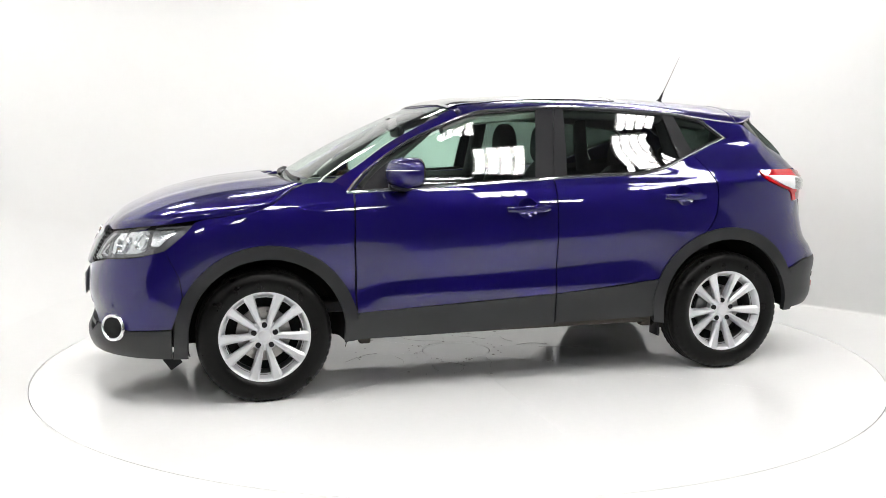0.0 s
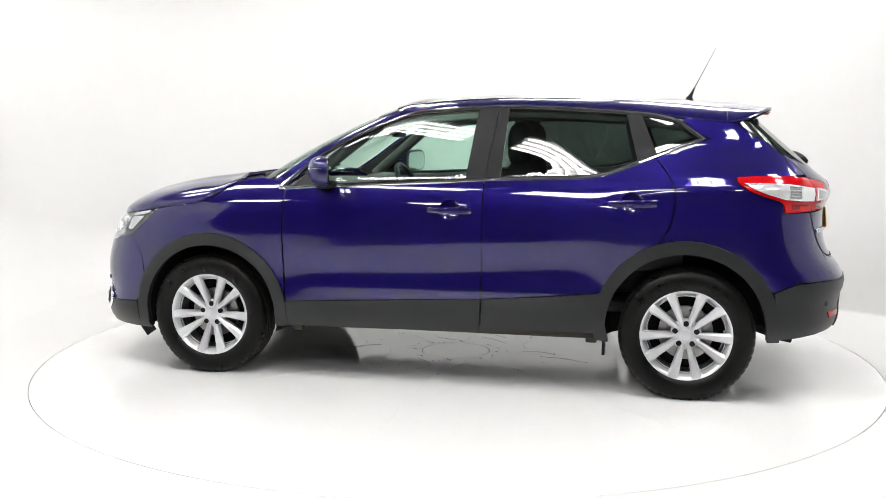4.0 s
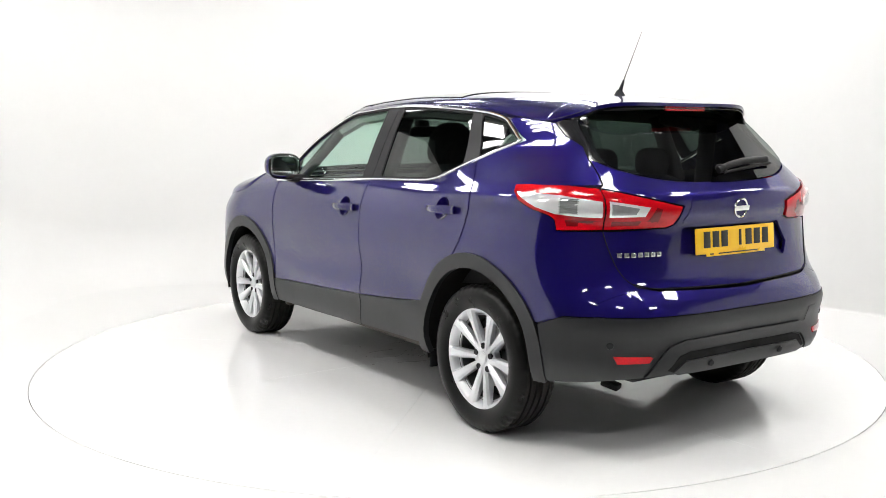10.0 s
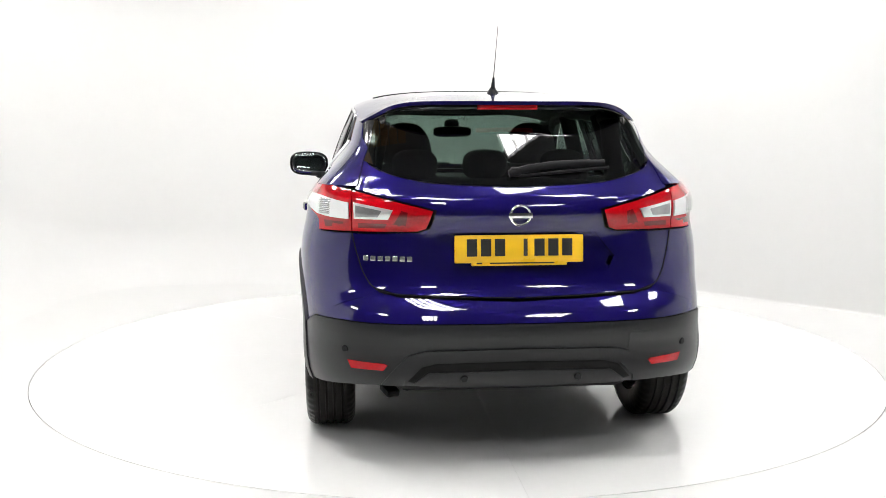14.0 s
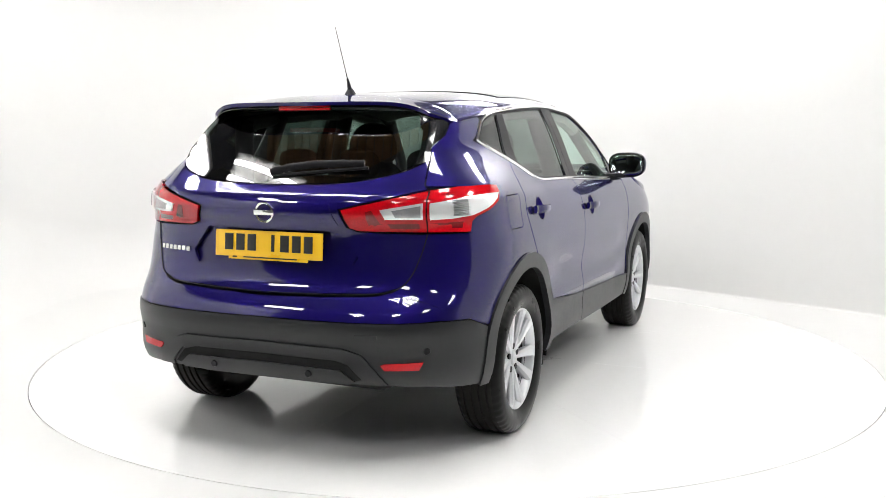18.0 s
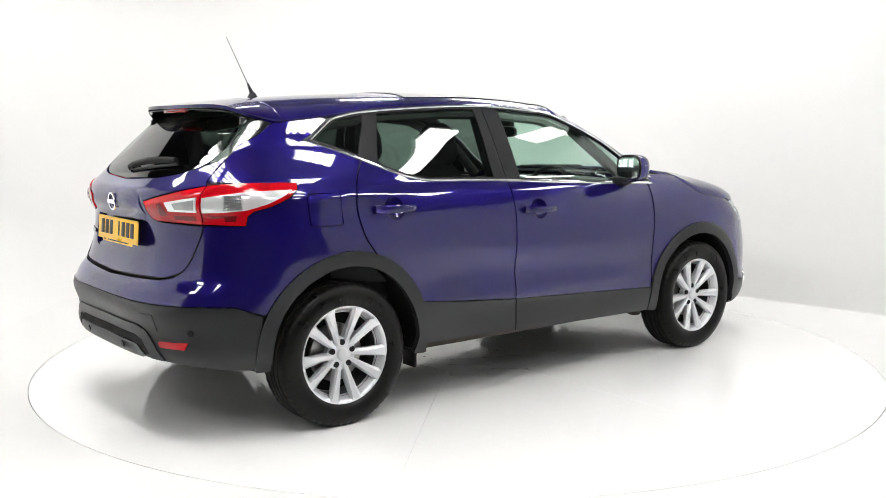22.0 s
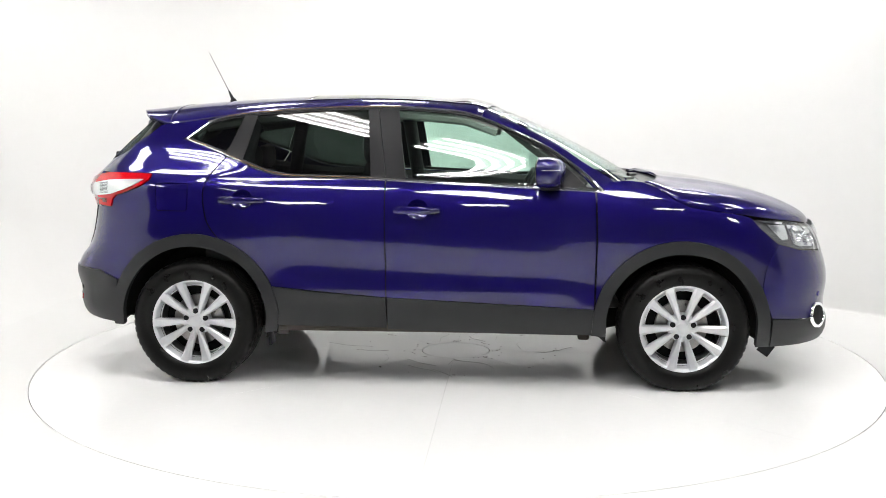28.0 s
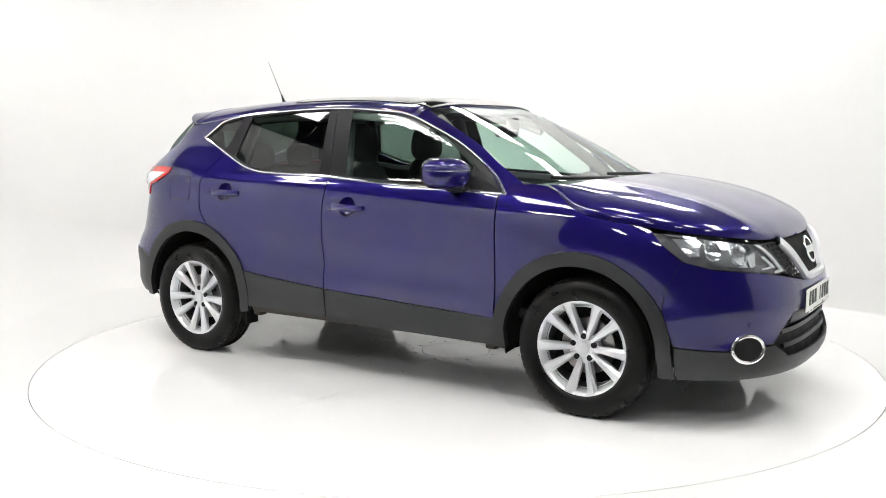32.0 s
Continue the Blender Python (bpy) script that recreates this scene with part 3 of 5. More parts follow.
def on_skin(skin, kind, a, z, lift=0.0):
    """The pose of a thing on the skin: its z points out, its y up."""
    q = skin.q(kind, a, z)
    n = skin.normal(q, z)
    x = Vector((0, 0, 1)).cross(n).normalized()
    y = n.cross(x)
    return Matrix.Translation(skin.at(q, z, lift)) @ Matrix((x, y, n)).transposed().to_4x4()


def door_handle(door, cx, cz, sg):
    bm = bmesh.new()
    rows = []
    for k in range(6):
        r = 1 - k / 5.2
        dep = -0.026 * (1 - r * r) ** 0.8
        rows.append([bm.verts.new(LOWER.at(cx + 0.058 * r * math.cos(a), cz + 0.055 * r * math.sin(a), dep)) for a in (2 * math.pi * i / 24 for i in range(24))])
    for A, B in zip(rows, rows[1:]):
        for i in range(24):
            bm.faces.new((A[i], A[(i + 1) % 24], B[(i + 1) % 24], B[i]))
    bm.faces.new(rows[-1])
    bmesh.ops.recalc_face_normals(bm, faces=bm.faces)
    for f in bm.faces:
        if f.normal.y < 0:
            f.normal_flip()
    if sg < 0:
        flipped(bm)
    part("handle_bowl", bm, PAINT, door)
    bm = bmesh.new()
    n = 16
    rows = []
    for k in range(n + 1):
        u = k / n
        x = cx + 0.118 - 0.242 * u
        h = 0.011 + 0.010 * u ** 0.6
        out = 0.004 + 0.036 * min(1, math.sin(math.pi * min(u * 1.05 + 0.02, 1.0)) ** 0.45)
        if u > 0.93:
            h, out = 0.017, 0.024
        zc = cz - 0.003 + 0.004 * u
        c = LOWER.at(x, zc, 0)
        rows.append([bm.verts.new((x, c.y + o, zc + zz)) for o, zz in ((out - 0.016, -h), (out - 0.004, -h), (out, -h * 0.5), (out, h * 0.5), (out - 0.004, h), (out - 0.016, h))])
    for A, B in zip(rows, rows[1:]):
        for i in range(6):
            bm.faces.new((A[i], A[(i + 1) % 6], B[(i + 1) % 6], B[i]))
    bm.faces.new(rows[0])
    bm.faces.new(rows[-1])
    bmesh.ops.recalc_face_normals(bm, faces=bm.faces)
    if sg < 0:
        flipped(bm)
    part("door_handle", bm, PAINT, door, "body-coloured door handle")


ROOF_CUT = 0.80


def roof_edge(x):
    z = ROOF_EDGE(x)
    return UPPER.raw(UPPER.q("x", x, z), z).y, z, ROOF_TOP(x)


def header_x(y):
    """Where the windscreen ends and the roof begins, y off the middle."""
    return 0.335 - 0.075 * (y / 0.6) ** 2


def screen_height(x, y):
    """The height of the screen's skin at x, y off the middle."""
    lo, hi = 1.36, 1.62
    for _ in range(18):
        z = (lo + hi) / 2
        s, e, n = UPPER.front(z)
        k = max(0.0, (x - s) / (e - s))
        if k < 1 and half_width(x, z) * (1 - k ** n) ** (1 / n) > y:
            lo = z
        else:
            hi = z
    return lo


def header(y):
    x = header_x(abs(y))
    return x, screen_height(x, abs(y))


def onto_screen(x, y, z):
    """A height of the roof, led smoothly onto the screen's skin at the header."""
    t = smoothstep(0.0, 0.30 - 0.18 * min(1.0, y / 0.62) ** 3, header_x(y) - x)
    return z if t >= 1 else z * t + screen_height(x, y) * (1 - t)


def build_body(car):
    body = new("body")
    body.parent = car
    U, L = UPPER, LOWER
    fa = lambda r, a0, a1: arc(*ARCH_F, r, a0, a1)
    ra = lambda r, a0, a1: arc(*ARCH_R, r, a0, a1)
    # doors: leading and trailing edges
    sill_top = Spline([(0.9, 0.437), (0.3, 0.462), (-0.25, 0.49), (-0.6, 0.515), (-0.95, 0.55)])
    for name, pts, sub in (
        ("front_door", [(0.848, sill_top(0.85)), (0.855, 0.8), (0.848, 1.056)] + [q for q in bend(*DLO_LOW, n=5)[::-1] if -0.262 < q[0] < 0.84] + [(-0.262, 1.112), (-0.262, 0.9), (-0.256, sill_top(-0.25))], "front_door_cladding"),
        ("rear_door", [(-0.262, sill_top(-0.25)), (-0.268, 1.112)] + [q for q in bend(*DLO_LOW, n=5)[::-1] if -1.14 < q[0] < -0.27] + bend((-1.15, 1.235), (-1.22, 1.14), (-1.25, 1.04), (-1.225, 0.90), (-1.165, 0.807)) + ra(0.467, 71, 24) + [(-0.885, sill_top(-0.9))], "rear_door_cladding"),
    ):
        cx, cz = (-0.088, 0.963) if name == "front_door" else (-1.038, 1.012)
        dish = [(cx + 0.058 * math.cos(a), cz + 0.055 * math.sin(a)) for a in (2 * math.pi * k / 24 for k in range(24))]
        doors = panel(name, L, side(*pts), PAINT, body, grid=0.022, label="ink blue metallic door skin", holes=(side(*dish),))
        for door, sg in zip(doors, (1, -1)):
            door_handle(door, cx, cz, sg)
    panel("sill_cladding", L, side((0.838, 0.30), (0.848, sill_top(0.85)), (0.3, sill_top(0.3)), (-0.256, sill_top(-0.25)), (-0.25, 0.318), (0.3, 0.305)), CLAD, body, lift=0.006, label="black plastic door cladding")
    panel("sill_cladding", L, side((-0.256, 0.325), (-0.262, sill_top(-0.25)), (-0.6, sill_top(-0.6)), (-0.885, sill_top(-0.9)), (-0.855, 0.332)), CLAD, body, lift=0.006, label="black plastic door cladding")
    # arches in black plastic
    panel("wheel_arch", L, side(*(fa(0.465, 11, 172) + [(0.835, 0.30), (0.915, 0.29)] + fa(0.395, 172, 5) + [(1.70, 0.245), (1.775, 0.245)])), CLAD, body, lift=0.011, thick=0.03, label="black plastic wheel arch lip")
    panel("wheel_arch", L, side(*(ra(0.47, 4, 178)[::-1] + [(-0.86, 0.30), (-0.93, 0.29)] + ra(0.40, 2, 180) + [(-1.715, 0.322), (-1.775, 0.322)])), CLAD, body, lift=0.011, thick=0.03, label="black plastic wheel arch lip")
    # front wing
    panel("front_wing", L, side(*([(0.856, 0.437), (0.862, 0.8), (0.856, 1.058), (0.93, 1.112), (1.02, 1.118), (1.10, 1.11)] + [(x, HOOD_EDGE(x) - 0.002) for x in (1.17, 1.21, 1.26, 1.33, 1.40, 1.50, 1.60)] + [(1.652, 0.928), (1.70, 0.875), (1.76, 0.822), (1.80, 0.79), (1.735, 0.66), (1.72, 0.56)] + fa(0.462, 27, 168))), PAINT, body)
    # rear quarter: from the arch up to the roof
    quarter = side((-1.165, 1.243), (-1.27, 1.287), (-1.36, 1.317), (-1.405, 1.337), (-1.275, 1.432), (-1.30, 1.442), (-1.45, 1.425), (-1.555, 1.413), (-1.622, 1.36)) + [("r", 0.597, 1.31), ("r", 0.62, 1.25), ("r", 0.645, 1.156)] + side(*([(-1.80, 1.1525), (-1.60, 1.1515), (-1.541, 1.1475), (-1.550, 1.1165), (-1.5975, 1.0815), (-1.6775, 1.0485), (-1.7525, 1.0265), (-1.7745, 1.009), (-1.785, 0.9645), (-1.93, 0.965), (-1.98, 0.9), (-1.99, 0.8), (-2.02, 0.72), (-1.95, 0.66), (-1.86, 0.625), (-1.74, 0.575)] + ra(0.467, 152, 72) + bend((-1.171, 0.807), (-1.231, 0.90), (-1.256, 1.04), (-1.226, 1.14), (-1.155, 1.235))))
    flap = [(-1.335, 1.09), (-1.345, 1.10), (-1.50, 1.10), (-1.515, 1.085), (-1.51, 0.965), (-1.50, 0.95), (-1.35, 0.948), (-1.335, 0.96)]
    panel("rear_quarter", L, quarter, PAINT, body, sides=(1,))
    panel("rear_quarter", L, quarter, PAINT, body, sides=(-1,), holes=(side(*flap),))
    panel("fuel_flap", L, side(*shrink(flap, 0.0032)), PAINT, body, sides=(-1,), lift=-0.0005)
    # pillar beside the windscreen
    pillar = side(*(bend((0.862, 1.062), (0.735, 1.19), (0.555, 1.315), (0.36, 1.405), (0.30, 1.426), (0.243, 1.4455)) + [header(y) for y in (0.665, 0.65, 0.63, 0.61, 0.595)] + bend((header(0.59)[0] + 0.03, header(0.59)[1] - 0.015), (0.615, 1.326), (0.805, 1.203), (0.95, 1.115)) + [(0.93, 1.10)]))
    panel("windscreen_pillar", U, pillar, PAINT, body)
    panel("pillar_lining", U, pillar, PILLARTRIM, body, lift=-0.0165, thick=0.004, gap=0.004, label="grey lining inside the windscreen pillar")
    # bonnet and roof
    def hood_edge(x):
        z = HOOD_EDGE(x)
        q = L.raw(L.q("x", x, z), z)
        return max(q.y, 0.001), z, max(z + 0.001, HOOD_TOP(x))

    def hood_x(w, v):
        r = 1.235 - 0.13 * abs(v) ** 1.5
        return r + (2.108 - r) * math.sin(w * math.pi / 2) ** 0.9
    dome("bonnet", hood_x, hood_edge, PAINT, body, power=2.7, crown=2.45, bulge=lambda x, y: 0.008 * math.exp(-((abs(y) - 0.50) / 0.07) ** 2))

    def brow(v):
        b = ROOF_CUT * math.pi / 2
        return header_x(roof_edge(0.25)[0] * (math.sin(abs(v) * b) / math.sin(b)) ** (2 / 3.0)) - 0.002
    dome("roof", lambda w, v: brow(v) + (-1.53 - brow(v)) * w, roof_edge, PAINT, body, power=3.0, crown=2.6, blend=onto_screen, cut=ROOF_CUT)
    dome("glass_roof", lambda w, v: header_x(0.55 * abs(v)) - 0.03 - w * 1.02, lambda x: (lambda e: (e[0], e[1] + 0.004, e[2] + 0.004))(roof_edge(x)), GLOSSBLACK, body, power=3.0, crown=2.6, cut=ROOF_CUT, blend=lambda x, y, z: onto_screen(x, y, z - 0.004) + 0.004, vmax=0.66, thick=0.006, label="black panoramic glass roof")
    return body


def glass_and_trim(car):
    U, L = UPPER, LOWER
    full = dlo()
    inner = shrink(full, 0.019)
    b1 = lean(-0.185, 1.10, -0.255, 1.51)
    # chrome border ring and the black seal inside it, as strips on each side
    for flip in (1, -1):
        for name, mat, label, prof in (
            ("window_trim", CHROME, "chrome window surround", [(0.0, 0.0), (0.002, 0.006), (0.007, 0.008), (0.012, 0.005), (0.0125, -0.004)]),
            ("window_seal", SATIN, "black rubber window seal", [(0.0125, -0.002), (0.013, 0.003), (0.020, 0.002), (0.021, -0.006)])):
            bm = bmesh.new()
            rings = [shrink(full, d) if d else full for d, _ in prof]
            m = min(len(r) for r in rings)
            vs = []
            for r, (d, h) in zip(rings, prof):
                row = []
                for i in range(m):
                    q, z = r[i]
                    c = U.at(q, z, h)
                    row.append(bm.verts.new((c.x, c.y * flip, c.z)))
                vs.append(row)
            for a, b in zip(vs, vs[1:]):
                for i in range(m):
                    j = (i + 1) % m
                    bm.faces.new((a[i], a[j], b[j], b[i]))
            bmesh.ops.recalc_face_normals(bm, faces=bm.faces)
            part(name, bm, mat, car, label)
    # black posts and panes
    pane_set = (
        ("mirror_sail", between(inner, lean(2, 1, 2, 2), lean(0.655, 1.05, 0.665, 1.3)), SATIN, 0.0),
        ("front_door_window", between(inner, lean(0.655, 1.05, 0.665, 1.3), lean(-0.155, 1.10, -0.21, 1.51)), CLEARGLASS, -0.006),
        ("door_post", between(inner, lean(-0.155, 1.10, -0.21, 1.51), lean(-0.258, 1.10, -0.318, 1.51)), SATIN, 0.001),
        ("door_post", between(inner, lean(-0.262, 1.10, -0.322, 1.51), lean(-0.345, 1.10, -0.375, 1.51)), SATIN, 0.001),
        ("rear_door_window", between(inner, lean(-0.345, 1.10, -0.375, 1.51), lean(-1.065, 1.2, -0.985, 1.5)), DARKGLASS, -0.006),
        ("quarter_post", between(inner, lean(-1.065, 1.2, -0.985, 1.5), lean(-1.165, 1.23, -1.052, 1.5)), SATIN, 0.001),
        ("quarter_window", between(inner, lean(-1.168, 1.23, -1.055, 1.5), lean(-3, 1, -3, 2)), DARKGLASS, -0.006),
    )
    for name, poly, mat, lift in pane_set:
        for ob in panel(name, U, side(*poly), mat, car, lift=lift, thick=0.004, gap=0.0):
            ob.visible_shadow = mat is SATIN
    # windscreen
    z0 = 1.10
    pts = [("f", 0.0, z0)] + [("x", x, z) for x, z in [(0.985, 1.105)] + bend((0.955, 1.12), (0.81, 1.208), (0.62, 1.331), (header(0.585)[0] + 0.034, header(0.585)[1] - 0.013))] + [("f", y, header(y)[1] - 0.001) for y in (0.58, 0.50, 0.40, 0.30, 0.20, 0.10, 0.0)]
    ws = wrap("windscreen", U, pts, "f", SCREENGLASS, car, thick=0.004, lift=-0.003)
    ws.visible_shadow = False
    # tailgate with its window
    pts = [("r", 0.0, 0.712), ("r", 0.50, 0.728), ("r", 0.58, 0.75), ("r", 0.62, 0.80), ("r", 0.655, 0.91), ("r", 0.665, 0.965), ("r", 0.40, 0.975), ("r", 0.36, 0.99), ("r", 0.335, 1.064), ("r", 0.660, 1.142), ("r", 0.642, 1.158), ("r", 0.617, 1.25)] + [("r", y, z) for y, z in bend((0.607, 1.257), (0.56, 1.222), (0.45, 1.188), (0.30, 1.166), (0.0, 1.155))]
    niche = [("r", 0.315, 0.972), ("r", 0.405, 0.868), ("r", 0.375, 0.815), ("r", 0.30, 0.80), ("r", -0.30, 0.80), ("r", -0.375, 0.815), ("r", -0.405, 0.868), ("r", -0.315, 0.972)]
    gate = wrap("tailgate", L, pts, "r", PAINT, car, label="ink blue metallic tailgate skin", gap=0.003, holes=(niche,))
    me = skin_mesh("plate_recess", outline(L, niche), lambda a, z: L.at(a, z, -0.022 * smoothstep(0.80, 0.84, z)), L.normal, PAINT, 0.004, 0.02, -0.003)
    new("plate_recess", me).parent = gate
    # black bead draws the tailgate's dark joint together with its shade
    for sg in (1, -1):
        bm = bmesh.new()
        pts = [L.at(L.q("r", y, z), z, 0.0015) for y, z in bend((0.02, 0.7135), (0.30, 0.719), (0.50, 0.728), (0.58, 0.75), (0.62, 0.80), (0.645, 0.87), (0.658, 0.92), (0.667, 0.965))]
        sweep(bm, pts, 0.0025, 6)
        if sg < 0:
            flipped(bm)
        part("tailgate_joint", bm, DARK, gate, "black line for the tailgate's dark joint and its shade")
    wrap("tailgate_centre", L, [("r", 0.0, 0.981), ("r", 0.315, 0.985), ("r", 0.325, 1.0), ("r", 0.292, 1.085), ("r", 0.27, 1.102), ("r", 0.20, 1.112), ("r", 0.0, 1.116)], "r", PAINT, gate, lift=0.0035, thick=0.006, grid=0.025)
    edge = bend((0.0, 1.157), (0.30, 1.168), (0.45, 1.19), (0.54, 1.217), (0.58, 1.245)) + [(0.595, 1.30), (0.573, 1.40), (0.54, 1.462), (0.0, 1.478)]
    poly = []
    for a, b in zip(edge, edge[1:] + [edge[0]]):
        k = max(1, int(math.hypot(b[0] - a[0], b[1] - a[1]) / 0.03))
        poly += [(a[0] + (b[0] - a[0]) * j / k, a[1] + (b[1] - a[1]) * j / k) for j in range(k)]
    half = [q for q in poly if q[0] > 1e-4]
    poly = [(0.0, 1.157)] + half + [(0.0, 1.478)] + [(-y, z) for y, z in half[::-1]]
    slope = lambda y, z: Vector((-1, 0.44 * y, 1.125)).normalized()
    me = skin_mesh("rear_window", poly, lambda y, z: Vector((-2.008 + 1.125 * (z - 1.157) + 0.22 * y * y - 0.006, y, z)), slope, DARKGLASS, 0.004, 0.035, 0.001)
    rw = new("rear_window", me)
    rw.parent = car
    rw.visible_shadow = False
    panel("window_border", L, [("r", 0.57, 1.238), ("r", 0.616, 1.254), ("r", 0.595, 1.312), ("x", -1.625, 1.362), ("x", -1.56, 1.415), ("r", 0.52, 1.464), ("r", 0.54, 1.40), ("r", 0.565, 1.30)], GLOSSBLACK, car, lift=-0.001, gap=0.0005, label="gloss black border of the rear window")


def bumpers(car):
    L = LOWER
    # rear: painted upper skin and black lower skin
    pts = [("r", 0.0, 0.622), ("r", 0.6, 0.622), ("x", -1.99, 0.625), ("x", -1.86, 0.62), ("x", -1.745, 0.572), ("x", -1.80, 0.598)][:5] + [("x", -1.87, 0.632), ("x", -1.955, 0.665), ("x", -2.02, 0.72), ("r", 0.60, 0.76), ("r", 0.56, 0.732), ("r", 0.48, 0.716), ("r", 0.0, 0.70)]
    wrap("rear_bumper", L, pts, "r", PAINT, car, gap=0.0, label="ink blue rear bumper skin")
    pts = [("r", 0.0, 0.366), ("r", 0.4, 0.364), ("r", 0.58, 0.362), ("r", 0.68, 0.356), ("x", -1.93, 0.346), ("x", -1.86, 0.338), ("x", -1.778, 0.332), ("x", -1.775, 0.42), ("x", -1.745, 0.57), ("x", -1.86, 0.616), ("x", -1.99, 0.621), ("r", 0.6, 0.618), ("r", 0.0, 0.618)]
    wrap("rear_bumper_lower", L, pts, "r", CLAD, car, lift=0.004, label="black grained plastic lower rear bumper")
    # front: painted upper skin, black lower skin
    pts = [("f", 0.0, 0.53), ("f", 0.36, 0.53), ("f", 0.52, 0.40), ("f", 0.75, 0.385), ("x", 1.78, 0.40), ("x", 1.757, 0.46), ("x", 1.724, 0.56), ("x", 1.737, 0.66), ("x", 1.801, 0.789), ("x", 1.93, 0.752), ("f", 0.60, 0.732), ("f", 0.42, 0.70), ("f", 0.2, 0.66), ("f", 0.0, 0.655)]
    wrap("front_bumper", L, pts, "f", PAINT, car, gap=0.0003, label="ink blue front bumper skin")
    pts = [("f", 0.0, 0.245), ("f", 0.6, 0.245), ("x", 1.95, 0.242), ("x", 1.78, 0.240), ("x", 1.78, 0.395), ("f", 0.75, 0.381), ("f", 0.52, 0.39), ("f", 0.42, 0.325), ("f", 0.0, 0.318)]
    wrap("front_bumper_lower", L, pts, "f", CLAD, car, lift=0.004, label="black grained plastic lower front bumper")


def lamps(car):
    L = LOWER
    tail = [("x", -1.545, 1.146), ("x", -1.62, 1.150), ("x", -1.80, 1.150), ("r", 0.668, 1.138), ("r", 0.668, 0.972), ("x", -1.787, 0.967), ("x", -1.777, 1.010), ("x", -1.755, 1.029), ("x", -1.68, 1.051), ("x", -1.60, 1.084), ("x", -1.553, 1.118)]
    tail2 = [("r", 0.6645, 1.136), ("r", 0.345, 1.062), ("r", 0.372, 0.990), ("r", 0.405, 0.978), ("r", 0.6645, 0.972)]
    for pts in (tail, tail2):
        panel("tail_lamp", L, pts, REDLENS, car, lift=0.006, label="red tail lamp with clear centre")
    panel("tail_lamp_clear", L, [("x", -1.580, 1.114), ("x", -1.70, 1.113), ("x", -1.80, 1.108), ("r", 0.675, 1.088), ("r", 0.675, 1.026), ("x", -1.86, 1.028), ("x", -1.78, 1.036), ("x", -1.70, 1.060), ("x", -1.62, 1.091)], CLEARLAMP, car, lift=0.014, grid=0.015)
    panel("tail_lamp_clear", L, [("r", 0.654, 1.09), ("r", 0.50, 1.064), ("r", 0.52, 1.03), ("r", 0.654, 1.028)], CLEARLAMP, car, lift=0.014, grid=0.015)
    deep = surface("deep red lamp core", (0.15, 0.001, 0.003), 0.2, coat=1.0, vary=0.3, scale=20, spec=0.1)
    panel("lamp_core", L, [("x", -1.815, 1.013), ("x", -1.92, 1.011), ("r", 0.70, 1.008), ("r", 0.70, 0.988), ("x", -1.82, 0.985)], deep, car, lift=0.0075, thick=0.002, grid=0.02, gap=0.0)
    panel("lamp_core", L, [("r", 0.640, 1.010), ("r", 0.50, 1.010), ("r", 0.47, 1.062), ("r", 0.445, 1.055), ("r", 0.455, 0.992), ("r", 0.640, 0.988)], deep, car, lift=0.0075, thick=0.002, grid=0.02, gap=0.0)
    grey = surface("grey lamp facet", (0.38, 0.38, 0.39), 0.15, metal=0.6, coat=1.0, vary=0.3, scale=40)
    panel("lamp_facet", L, [("x", -1.797, 1.098), ("x", -1.856, 1.095), ("x", -1.858, 1.040), ("x", -1.799, 1.042)], grey, car, lift=0.0150, thick=0.003, grid=0.012, gap=0.0)
    panel("lamp_facet", L, [("r", 0.646, 1.078), ("r", 0.545, 1.060), ("r", 0.56, 1.038), ("r", 0.646, 1.037)], grey, car, lift=0.0150, thick=0.003, grid=0.012, gap=0.0)
    for sg in (1, -1):
        for k in range(9):
            bm = bmesh.new()
            z = 1.040 + 0.0068 * k
            pts = [L.at(L.q("x", x, z), z, 0.016) for x in (-1.862, -1.83, -1.795)]
            sweep(bm, pts, 0.0017, 5)
            if sg < 0:
                flipped(bm)
            part("lamp_rib", bm, REFLECTOR, car)
    head = [("x", 1.652, 0.922), ("x", 1.75, 0.915), ("x", 1.84, 0.905), ("f", 0.60, 0.880), ("f", 0.50, 0.866), ("f", 0.385, 0.722), ("f", 0.46, 0.715), ("f", 0.60, 0.737), ("x", 1.93, 0.757), ("x", 1.81, 0.787), ("x", 1.71, 0.865)]
    panel("headlamp", L, head, surface("dark lamp bowl", (0.10, 0.10, 0.105), 0.22, vary=0.3, scale=14), car, lift=-0.022, thick=0.004, label="clear headlamp with chrome reflectors")
    for ob in panel("headlamp_lens", L, head, LENS, car, lift=0.001, thick=0.02):
        ob.visible_shadow = False
    pts = [("f", 0.0, 0.66), ("f", 0.2, 0.665), ("f", 0.395, 0.715), ("f", 0.495, 0.862), ("f", 0.4, 0.862), ("f", 0.0, 0.856)]
    wrap("grille", L, pts, "f", DARK, car, lift=-0.01, label="black honeycomb radiator grille")


